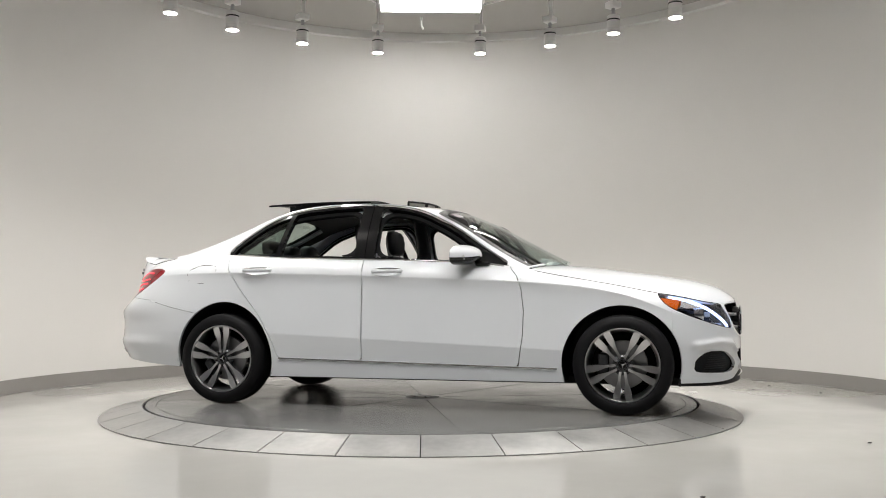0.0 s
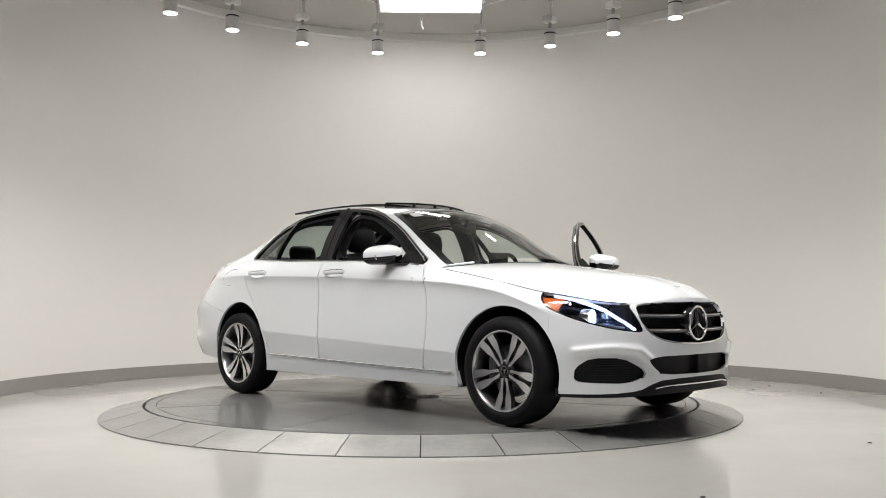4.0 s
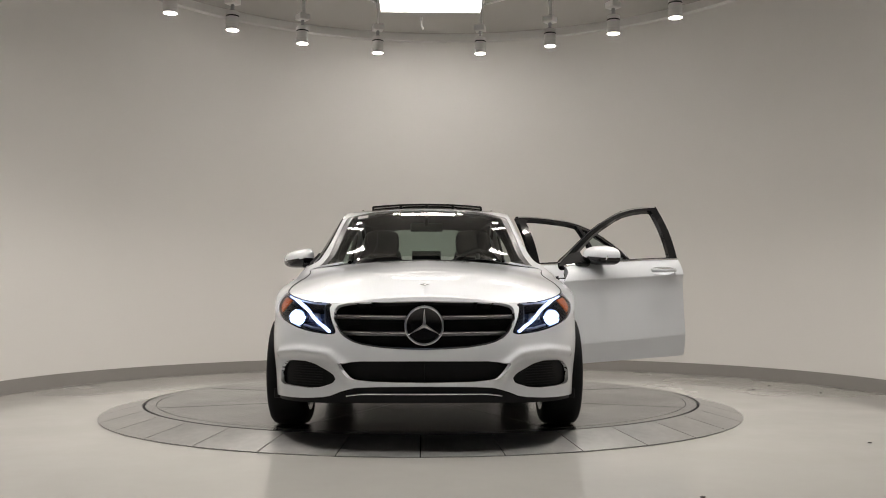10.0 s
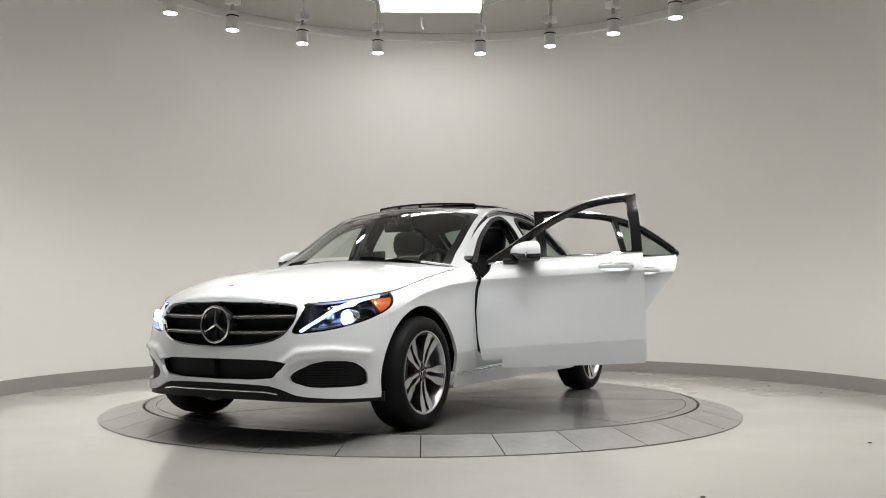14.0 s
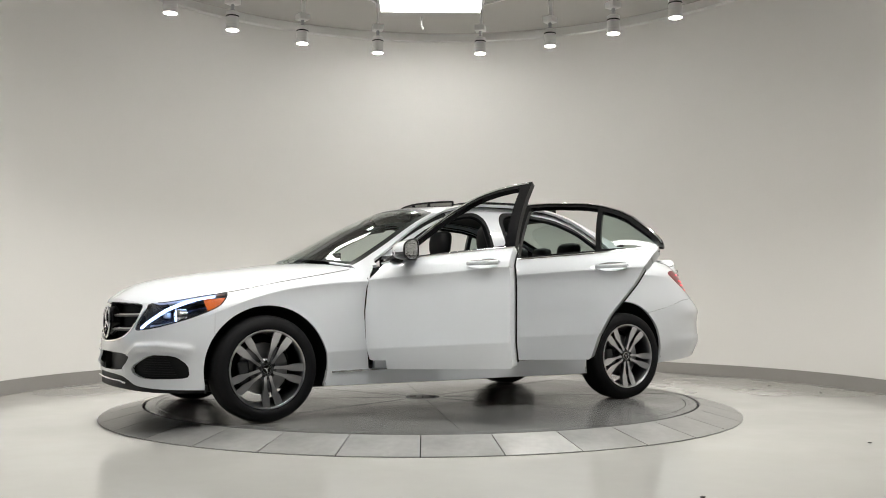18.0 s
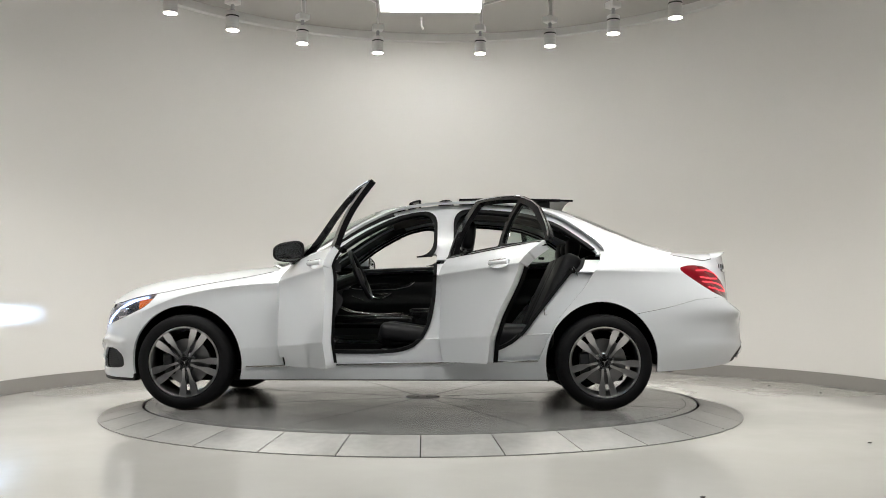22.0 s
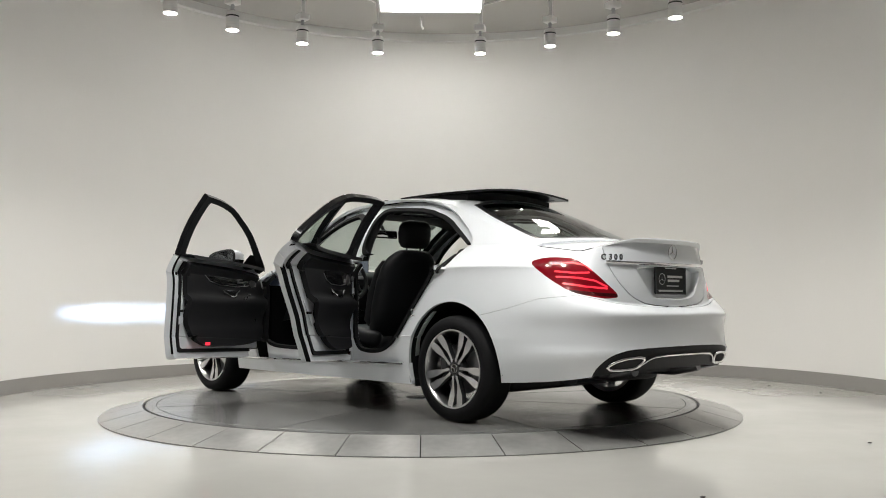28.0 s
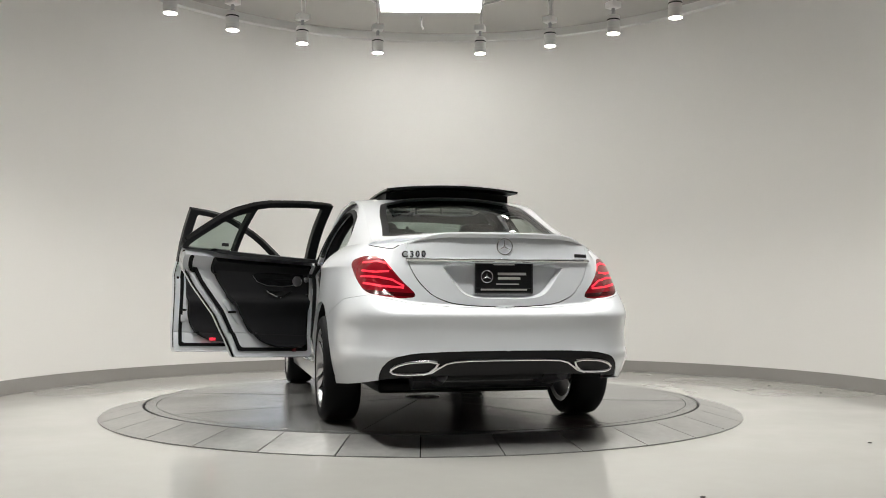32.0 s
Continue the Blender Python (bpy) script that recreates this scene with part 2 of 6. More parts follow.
def skin(name, sheets, material, parent, edge=0.012, label=""):
    """One mesh from sheets, with its rims turned inwards by edge metres."""
    verts, faces, rim = [], [], []
    for sh in sheets:
        if not sh.f:
            continue
        key, idx = {}, []
        for p in sh.v:
            k = (round(p[0], 5), round(p[1], 5), round(p[2], 5))
            if k not in key:
                key[k] = len(verts) + len(key)
            idx.append(key[k])
        base = len(verts)
        verts += list(key)
        normal = {}
        for i, n in zip(idx, sh.normals()):
            normal.setdefault(i, n)
        count = {}
        fs = []
        for f in sh.f:
            g = []
            for i in f:
                if idx[i] not in g:
                    g.append(idx[i])
            if len(g) >= 3:
                fs.append(tuple(g))
                for a, b in zip(g, g[1:] + g[:1]):
                    count[(a, b)] = 1
        faces += fs
        if edge:
            twin = {}
            for a, b in [e for e in count if (e[1], e[0]) not in count]:
                for k in (a, b):
                    if k not in twin:
                        p, n = np.array(verts[k]), normal[k]
                        twin[k] = (len(verts), len(verts) + 1)
                        verts += [tuple(p), tuple(p - edge * n)]
                rim.append((twin[b][0], twin[a][0], twin[a][1], twin[b][1]))
    me = bpy.data.meshes.new(name)
    me.from_pydata([tuple(p) for p in verts], [], faces + rim)
    me.materials.append(material)
    me.shade_smooth()
    ob = new(name, me)
    if parent is not None:
        ob.parent = parent
    if label:
        tagged(ob, label)
    return ob


# ---- hall ----
def flat_ring(bm, r0, r1, z0, z1, a0, a1, n, thick=0.02):
    """A piece of ring from radius r0 at z0 to r1 at z1, with thickness."""
    top, bot = [], []
    for k in range(n + 1):
        a = a0 + (a1 - a0) * k / n
        c, s = math.cos(a), math.sin(a)
        top.append((bm.verts.new((r0 * c, r0 * s, z0)), bm.verts.new((r1 * c, r1 * s, z1))))
        bot.append((bm.verts.new((r0 * c, r0 * s, z0 - thick)), bm.verts.new((r1 * c, r1 * s, min(z1 - 0.004, z0 - thick)))))
    for k in range(n):
        (a, b), (c, d) = top[k], top[k + 1]
        (e, f), (g, h) = bot[k], bot[k + 1]
        bm.faces.new((a, b, d, c))
        bm.faces.new((b, f, h, d))
        bm.faces.new((a, c, g, e))
        bm.faces.new((e, g, h, f))
    for (a, b), (e, f) in ((top[0], bot[0]), (top[-1], bot[-1])):
        bm.faces.new((a, e, f, b))
    bmesh.ops.recalc_face_normals(bm, faces=bm.faces[:])


HALL_END = -1.5


def hall_line(r):
    """Plan of the hall's wall: a half round with short straight ends towards the viewer."""
    pts = [(HALL.x - r, HALL_END), (HALL.x - r, HALL.y - 1.0)]
    pts += [(HALL.x + r * math.cos(a), HALL.y + r * math.sin(a)) for a in np.linspace(math.pi, 0, 97)]
    return pts + [(HALL.x + r, HALL.y - 1.0), (HALL.x + r, HALL_END)]


def wall_band(name, a, b, z0, z1, material, label):
    """A standing band between two plan lines."""
    bm = bmesh.new()
    rows = [[bm.verts.new((x, y, z)) for x, y in p] for p, z in ((a, z0), (a, z1), (b, z1), (b, z0))]
    n = len(a)
    for i in range(4):
        for k in range(n - 1):
            bm.faces.new((rows[i][k], rows[i][k + 1], rows[(i + 1) % 4][k + 1], rows[(i + 1) % 4][k]))
    bm.faces.new([r[0] for r in rows])
    bm.faces.new([r[-1] for r in rows[::-1]])
    bmesh.ops.recalc_face_normals(bm, faces=bm.faces[:])
    ob = soft_edges(part(name, bm, material), 30)
    return tagged(ob, label, kind="structure")


def rear_line(r):
    return [(HALL.x - r, HALL_END), (HALL.x - r, -9.5 + HALL_R - r), (HALL.x + r, -9.5 + HALL_R - r), (HALL.x + r, HALL_END)]


wall_band("wall_round", hall_line(HALL_R), hall_line(HALL_R + 0.15), FLOOR_Z, CEIL_Z + 0.1, WALL, "smooth curved off-white painted wall of the photo hall")
wall_band("baseboard", hall_line(HALL_R - 0.012), hall_line(HALL_R - 0.002), FLOOR_Z + 0.002, FLOOR_Z + 0.128, BASE, "grey rubber baseboard along the curved wall")
# added out of view behind the viewer, dark to hold back bounced light
wall_band("wall_unseen", rear_line(HALL_R + 0.004), rear_line(HALL_R + 0.15), FLOOR_Z, CEIL_Z + 0.1, UNSEEN_WALL, "added unseen wall closing the hall, dark grey to cut bounced light")
wall_band("trim", hall_line(HALL_R - 0.085), hall_line(HALL_R - 0.002), CEIL_Z - 0.092, CEIL_Z - 0.002, LAMP_WHITE, "white trim where the curved wall meets the ceiling")

bm = bmesh.new()
bmesh.ops.create_grid(bm, x_segments=2, y_segments=2, size=0.5)
bmesh.ops.transform(bm, matrix=Matrix.Translation((HALL.x, -2.6, FLOOR_Z)) @ Matrix.Diagonal((8.2, 14.3, 1, 1)), verts=bm.verts[:])
tagged(part("floor", bm, FLOOR), "glossy light beige epoxy floor with faint scuffs", kind="structure")
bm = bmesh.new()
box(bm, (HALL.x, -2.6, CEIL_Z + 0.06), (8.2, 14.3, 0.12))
tagged(part("ceiling", bm, CEILING), "plain off-white painted ceiling, its dimness put into a greyer colour", kind="structure")

# small chips and specks on the floor
SPECK = mat("dark_speck", (0.05, 0.045, 0.04), 0.8)
for x, y in ((3.05, 1.35), (3.55, 1.05), (2.55, -1.9), (3.0, -2.9), (-2.6, -2.2), (1.15, -3.35), (3.35, 1.75)):
    bm = bmesh.new()
    bmesh.ops.create_icosphere(bm, subdivisions=1, radius=0.011, matrix=Matrix.Translation((x, y, FLOOR_Z + 0.003)) @ Matrix.Diagonal((1.2, 0.8, 0.4, 1)))
    tagged(part("crumb", bm, SPECK), "tiny dark crumb lying on the floor", "crumb", "crumbs on the floor")

# the sloping skirt of steel plates round the turntable
skirt = tagged(empty("turntable_skirt"), "sloping ring of worn grey steel plates round the turntable", "turntable ring")
skirt_base = bmesh.new()
flat_ring(skirt_base, RING_IN - 0.03, RING_OUT - 0.004, -0.012, RING_DROP - 0.003, 0, 2 * math.pi, 128, 0.06)
part("backing", skirt_base, GAP, skirt)
step = 2 * math.pi / 33
for k in range(33):
    a = radians(-90.3) + k * step
    bm = bmesh.new()
    flat_ring(bm, RING_IN + 0.006, RING_OUT, -0.002, RING_DROP, 0.0017, step - 0.0017, 6, 0.014)
    ob = part("skirt_plate", bm, PLATE, skirt)
    ob.rotation_euler = (0, 0, a)


def disc():
    top = tagged(empty("turntable_disc"), "round grey turntable platform carrying the car", "turntable")
    bm = bmesh.new()
    lathe(bm, [(0, 0), (1.955, 0), (1.958, -0.002), (1.958, -0.02), (0, -0.02)], 160)
    bmesh.ops.recalc_face_normals(bm, faces=bm.faces[:])
    soft_edges(part("deck", bm, DISC, top), 30)
    bm = bmesh.new()
    lathe(bm, [(1.962, -0.02), (1.962, -0.001), (2.034, -0.001), (2.036, -0.004), (2.036, -0.03), (1.962, -0.03)], 160)
    bmesh.ops.recalc_face_normals(bm, faces=bm.faces[:])
    soft_edges(part("rim_band", bm, DISC, top), 30)
    for k in range(8):
        bm = bmesh.new()
        box(bm, (1.06, 0, 0.0007), (1.78, 0.0024, 0.001), m=pose(0, 0, 0, rz=22.5 + 45 * k))
        part("deck_seam", bm, SEAM, top)
    bm = bmesh.new()
    lathe(bm, [(0.0, 0.006), (0.10, 0.006), (0.13, 0.002), (0.13, -0.001)], 32)
    bmesh.ops.recalc_face_normals(bm, faces=bm.faces[:])
    soft_edges(part("hub_cover", bm, PLATE, top), 30)
    for k in range(6):
        bm = bmesh.new()
        box(bm, (0.085, 0, 0.0065), (0.05, 0.012, 0.003), m=pose(0, 0, 0, rz=60 * k))
        part("hub_slot", bm, GAP, top)
    return top


DISC_OB = disc()


# ---- lamps of the hall ----
def spot_head():
    """A white can lamp under its junction box; origin at the glowing face."""
    top = empty("spot_lamp")
    bm = bmesh.new()
    lathe(bm, [(0.050, 0.004), (0.0575, 0.0), (0.0575, 0.118), (0.054, 0.121)], 32)
    lathe(bm, [(0.054, 0.131), (0.0575, 0.134), (0.0575, 0.162), (0.045, 0.172), (0, 0.174)], 32)
    bmesh.ops.recalc_face_normals(bm, faces=bm.faces[:])
    soft_edges(part("can", bm, LAMP_WHITE, top), 30)
    bm = bmesh.new()
    lathe(bm, [(0.052, 0.119), (0.055, 0.119), (0.055, 0.133), (0.052, 0.133)], 32)
    for k in range(20):
        box(bm, (0.0555, 0, 0.126), (0.004, 0.006, 0.010), m=pose(0, 0, 0, rz=18 * k))
    part("vent_band", bm, BLACK_PLASTIC, top)
    bm = bmesh.new()
    lathe(bm, [(0, 0.008), (0.051, 0.008), (0.051, 0.004)], 32)
    part("glow_face", bm, LAMP_GLOW, top, "bright warm white glowing lens")
    bm = bmesh.new()
    lathe(bm, [(0.016, 0.172), (0.02, 0.185), (0.014, 0.20), (0.02, 0.215), (0.014, 0.235)], 16)
    soft_edges(part("swivel", bm, SATIN, top), 40)
    bm = bmesh.new()
    box(bm, (0, 0, 0.265), (0.105, 0.105, 0.058), 0.006)
    part("junction_box", bm, LAMP_WHITE, top)
    return top


first = spot_head()
tagged(first, "white cylindrical spot lamp, lit, hung from a junction box", "spot lamp", "ring of ceiling spot lamps")
lamp_places = []
for px, depth, lift in ((-0.2769, 7.55, 3.11), (-0.2090, 8.15, 3.15), (-0.1325, 8.85, 3.23), (-0.0499, 9.35, 3.28), (0.0627, 9.35, 3.28), (0.1398, 8.85, 3.22), (0.2102, 8.15, 3.14), (0.2794, 7.55, 3.10)):
    lamp_places.append((px * depth, depth - 7.17, lift))
# eight more added out of view, placed to brighten the viewer's side
lamp_places += [(x, -1.25 * y - 0.25, 3.12) for x, y, _ in lamp_places]
for k, (x, y, z) in enumerate(lamp_places):
    m = pose(x, y, z, rz=math.degrees(math.atan2(y, x)))
    if k == 0:
        first.matrix_world = m
    else:
        copy_thing(first, m)
    s = bpy.data.lights.new("spot_light", "SPOT")
    s.energy, s.spot_size, s.spot_blend, s.shadow_soft_size = SPOT_WATT, radians(122), 1.0, 0.05
    s.color = (1.0, 0.975, 0.935)
    new("spot_light", s).matrix_world = look((x, y, z - 0.004), (x, y, 0))
# flexible conduits looping from box to box under the ceiling
for k in range(len(lamp_places)):
    (x0, y0, z0), (x1, y1, z1) = lamp_places[k], lamp_places[(k + 1) % 8 if k < 7 else k]
    if k in (3, 7) or k > 7:
        bm = bmesh.new()
        tube(bm, [(x0, y0, z0 + 0.29), (x0, y0, z0 + 0.6), (x0, y0, CEIL_Z - 0.01)], 0.009, 8)
    else:
        bm = bmesh.new()
        a, b = Vector((x0, y0, z0 + 0.29)), Vector((x1, y1, z1 + 0.29))
        lift = 0.19 + 0.03 * (k % 3)
        d = (b - a) * 0.055
        pts = [a, a + Vector((0, 0, lift * 0.6)) + d * 0.15, a + Vector((0, 0, lift * 0.92)) + d * 0.6, a + Vector((0, 0, lift)) + d * 1.5]
        pts += [a.lerp(b, 0.5) + Vector((0, 0, lift + 0.03))]
        pts += [b + Vector((0, 0, lift)) - d * 1.5, b + Vector((0, 0, lift * 0.92)) - d * 0.6, b + Vector((0, 0, lift * 0.6)) - d * 0.15, b]
        tube(bm, pts, 0.009, 8)
        tube(bm, [a + Vector((0.02, 0, 0)), a + Vector((0.02, 0, 0.3)), Vector((a.x + 0.02, a.y, CEIL_Z - 0.01))], 0.009, 8)
    tagged(part("conduit", bm, LAMP_WHITE, smooth=True), "thin white flexible conduit feeding a ceiling spot lamp", "conduit", "lamp conduits")
bm = bmesh.new()
tube(bm, [(-0.02, 3.6, CEIL_Z - 0.005), (-0.02, 3.6, CEIL_Z - 0.1), (0.0, 3.6, CEIL_Z - 0.15)], 0.012, 10)
tagged(part("sprinkler", bm, LAMP_WHITE, smooth=True), "small white drop pipe on the ceiling", "pipe")


def panel_light(name, wide, long=1.15):
    top = empty(name)
    bm = bmesh.new()
    h = wide / 2 + 0.01
    for c, s in (((0, h, 0), (long + 0.04, 0.02, 0.03)), ((0, -h, 0), (long + 0.04, 0.02, 0.03)), ((long / 2 + 0.01, 0, 0), (0.02, wide, 0.03)), ((-long / 2 - 0.01, 0, 0), (0.02, wide, 0.03))):
        box(bm, c, s)
    part("frame", bm, LAMP_WHITE, top)
    bm = bmesh.new()
    box(bm, (0, 0, 0.002), (long, wide, 0.01))
    part("diffuser", bm, PANEL, top, "bright white glowing diffuser")
    return top


first = tagged(panel_light("panel_light", 0.56), "flat rectangular ceiling panel light, lit white", "panel light", "ceiling panel lights")
# the second panel is an added, unseen fill for faces towards the viewer
panel_places = [(0.09, 3.05, 0), (0.09, -3.05, 0)]
for k, (x, y, r) in enumerate(panel_places):
    m = pose(x, y, CEIL_Z - 0.016, rz=r)
    if k == 0:
        first.matrix_world = m
    else:
        copy_thing(first, m)

first = tagged(panel_light("strip_light", 0.12, 0.75), "narrow ceiling strip light, lit white", "strip light", "ceiling strip lights")
first.matrix_world = pose(-1.72, 2.3, CEIL_Z - 0.016, rz=-55)
copy_thing(first, pose(1.80, 2.3, CEIL_Z - 0.016, rz=55))


# ---- the car: surfaces. x forward, y to its left, z up, from the middle between the axles ----
PLAN_X = [2.190, 2.178, 2.125, 2.03, 1.92, 1.80, 1.62, 1.42, 1.0, 0.5, 0, -0.5, -1.0, -1.4, -1.75, -2.05, -2.28, -2.415, -2.475, -2.482]
PLAN_Y = [0, 0.25, 0.48, 0.66, 0.775, 0.845, 0.885, 0.898, 0.905, 0.907, 0.907, 0.907, 0.905, 0.898, 0.875, 0.842, 0.765, 0.61, 0.30, 0]
BELT = {
    "bottom_z": [0.20, 0.20, 0.195, 0.19, 0.19, 0.19, 0.19, 0.20, 0.205, 0.205, 0.205, 0.205, 0.205, 0.23, 0.255, 0.275, 0.30, 0.325, 0.335, 0.335],
    "bottom_in": [0.0, 0.0, 0.0, 0.005, 0.01, 0.02, 0.035, 0.06, 0.100, 0.108, 0.110, 0.108, 0.100, 0.06, 0.05, 0.05, 0.05, 0.05, 0.06, 0.06],
    "low_z": [0.30, 0.30, 0.30, 0.31, 0.32, 0.34, 0.37, 0.40, 0.405, 0.41, 0.42, 0.43, 0.435, 0.43, 0.42, 0.43, 0.44, 0.45, 0.45, 0.45],
    "low_in": [0.0, 0.0, 0.0, 0.005, 0.008, 0.010, 0.008, 0.010, 0.040, 0.046, 0.048, 0.046, 0.038, 0.010, 0.01, 0.012, 0.012, 0.012, 0.012, 0.012],
    "crease_z": [0.62, 0.62, 0.61, 0.61, 0.62, 0.64, 0.71, 0.78, 0.845, 0.875, 0.895, 0.915, 0.93, 0.94, 0.935, 0.92, 0.84, 0.74, 0.71, 0.70],
    "crease_in": [0.012, 0.012, 0.018, 0.02, 0.02, 0.018, 0.010, 0.006, 0.004, 0.003, 0.003, 0.003, 0.006, 0.018, 0.048, 0.085, 0.110, 0.105, 0.070, 0.061],
    "top_z": [0.748, 0.742, 0.718, 0.725, 0.745, 0.765, 0.790, 0.830, 0.905, 0.992, 1.018, 1.034, 1.052, 1.075, 1.070, 1.040, 1.018, 1.040, 1.083, 1.085],
    "top_in": [0.035, 0.038, 0.070, 0.090, 0.092, 0.088, 0.088, 0.105, 0.150, 0.075, 0.070, 0.072, 0.085, 0.160, 0.183, 0.197, 0.225, 0.180, 0.105, 0.084],
}
_px, _py = np.array(PLAN_X), np.array(PLAN_Y)
PLAN_S = np.concatenate([[0], np.cumsum(np.hypot(np.diff(_px), np.diff(_py)))])
S_END = PLAN_S[-1]


def smooth_run(keys, values, n=481, width=0.07, even=True):
    """Keys to a dense run, softened a little; even: mirrored at both ends."""
    s = np.linspace(0, S_END, n)
    v = spline(keys, values)(s)
    k = np.exp(-0.5 * (np.arange(-30, 31) * (s[1] - s[0]) / width) ** 2)
    k /= k.sum()
    sign = 1 if even else -1
    ext = np.concatenate([sign * v[30:0:-1], v, sign * v[-2:-32:-1]])
    return s, np.convolve(ext, k, "valid")


RUN_S, RUN_X = smooth_run(PLAN_S, _px)
_, RUN_Y = smooth_run(PLAN_S, _py, even=False)
RUN = {k: smooth_run(PLAN_S, v, width=0.05)[1] for k, v in BELT.items()}
_tx, _ty = np.gradient(RUN_X), np.gradient(RUN_Y)
_l = np.hypot(_tx, _ty)
RUN_NX, RUN_NY = -_ty / _l, _tx / _l
_flip = np.where(RUN_NX * RUN_X + RUN_NY * RUN_Y < 0, -1, 1)
RUN_NX, RUN_NY = RUN_NX * _flip, RUN_NY * _flip


def at(run, s):
    return float(np.interp(s, RUN_S, run))


def s_of(x, y):
    """Way along the plan to the point nearest to (x, y)."""
    return float(RUN_S[np.argmin((RUN_X - x) ** 2 + (RUN_Y - y) ** 2)])


def s_x(x):
    """Way along the plan to a place x on the car's flank."""
    lo, hi = 0.5, S_END - 0.5
    for _ in range(40):
        mid = (lo + hi) / 2
        if at(RUN_X, mid) > x:
            lo = mid
        else:
            hi = mid
    return lo


SIDE_W = smooth_run(PLAN_S, [0, 0, 0, 0, 0, 0, 0.3, 0.7, 1, 1, 1, 1, 1, 0.7, 0.3, 0, 0, 0, 0, 0], width=0.05)[1]
BELT_W = np.concatenate([np.linspace(0, 0.185, 10), [0.195, 0.2, 0.205], np.linspace(0.215, 0.585, 20), [0.60, 0.61, 0.62, 0.63], np.linspace(0.65, 1, 17)])


def catcher(s):
    """Height of the lower crease, which rises towards the rear."""
    x = at(RUN_X, s)
    return 0.43 + 0.045 * (0.7 - max(-1.2, min(1.3, x)))


def belt_point(s, w):
    """A point of the lower body: w from the bottom edge (0) by the shoulder crease (0.62) to the top edge (1)."""
    zb, zl, zc, zt = (at(RUN[k], s) for k in ("bottom_z", "low_z", "crease_z", "top_z"))
    ob, ol, oc, ot = (at(RUN[k], s) for k in ("bottom_in", "low_in", "crease_in", "top_in"))
    zm = zl + 0.45 * (zc - zl)
    if w <= 0.62:
        zk = catcher(s)
        z = zb + (zk - zb) * w / 0.2 if w < 0.2 else zk + (zc - zk) * (w - 0.2) / 0.42
        off = float(spline([zb, zl, zm, zc], [ob, ol, 0.0, oc])(z))
        rear = min(1.0, max(0.0, (-1.88 - at(RUN_X, s)) / 0.28))
        if rear > 0:
            off += rear * (float(spline([zb, 0.446, 0.468, 0.57, 0.652, max(zc, 0.695)], [ob, 0.0, 0.009, 0.013, 0.003, oc])(z)) - off)
        k = at(SIDE_W, s)
        if k > 0.001:
            if z > zk:
                t = (zc - z) / (zc - zk)
                side = oc + 0.019 * (1 - math.exp(-t / 0.09)) * (1 - t) + (0.002 - oc) * t
            else:
                t = (zk - z) / (zk - zb)
                side = 0.002 + 0.38 * ob * t
            off += k * (side - off)
    else:
        t = (w - 0.62) / 0.38
        z = zc + (zt - zc) * t
        off = oc + (ot - oc) * (0.45 * t + 0.55 * t ** 2.2)
    return (at(RUN_X, s) - at(RUN_NX, s) * off, max(0.0, at(RUN_Y, s) - at(RUN_NY, s) * off), z)


def belt_grid():
    us = np.linspace(0, S_END, 330)
    ps = {}
    for u in us:
        for w in BELT_W:
            ps[(u, w)] = belt_point(u, w)
    return grid(us, BELT_W, lambda u, w: ps[(u, w)], lambda u, w: (u, ps[(u, w)][2]))


def belt_piece(s0, s1, n, w0, w1, m):
    """A finely divided piece of the lower body."""
    us, ws = np.linspace(s0, s1, n), np.linspace(w0, w1, m)
    ps = {(u, w): belt_point(u, w) for u in us for w in ws}
    return grid(us, ws, lambda u, w: ps[(u, w)], lambda u, w: (u, ps[(u, w)][2]))


def top_edge(x):
    """The belt's top edge on the flank at about x."""
    s = s_x(x)
    return belt_point(s, 1.0)


# roof rail and centre line by station
RAIL_X = [-1.95, -1.8, -1.6, -1.4, -1.15, -0.9, -0.6, -0.3, 0.0, 0.26, 0.5, 0.68, 0.84]
RAIL_Z = [1.064, 1.100, 1.170, 1.248, 1.355, 1.421, 1.443, 1.438, 1.392, 1.275, 1.118, 1.010, 0.945]
RAIL_Y = [0.640, 0.632, 0.615, 0.600, 0.590, 0.592, 0.597, 0.603, 0.615, 0.640, 0.675, 0.705, 0.735]
MID_X = [-2.04, -1.92, -1.72, -1.50, -1.22, -0.92, -0.6, -0.27, 0.10, 0.39, 0.67, 0.87, 1.04]
MID_Z = [1.105, 1.140, 1.225, 1.322, 1.420, 1.462, 1.474, 1.468, 1.435, 1.335, 1.190, 1.085, 0.998]
rail_z, rail_y = spline(RAIL_X, RAIL_Z), spline(RAIL_X, RAIL_Y)
mid_x, mid_z = spline(RAIL_X, MID_X), spline(RAIL_X, MID_Z)


def soft(f, x, w=0.06):
    """A curve's value, softened over its neighbourhood."""
    k = np.linspace(-2, 2, 9)
    g = np.exp(-0.5 * k * k)
    return float((f(x + k * w) * g).sum() / g.sum())


def glass_point(x, w):
    """The upper side of the body, from the belt (0) to the roof rail (1)."""
    a = top_edge(x)
    y1, z1 = soft(rail_y, x), soft(rail_z, x)
    bow = 0.030 * math.sin(math.pi * w) * min(1.0, max(0.0, (z1 - a[2]) / 0.3))
    return (a[0] + (x - a[0]) * w, a[1] + (y1 - a[1]) * w + bow, a[2] + (z1 - a[2]) * w)


def glass_grid():
    us = np.linspace(0.80, -1.93, 170)
    ws = np.linspace(0, 1, 30)
    ps = {(u, w): glass_point(u, w) for u in us for w in ws}
    return grid(us, ws, lambda u, w: ps[(u, w)], lambda u, w: (ps[(u, w)][0], ps[(u, w)][2]))


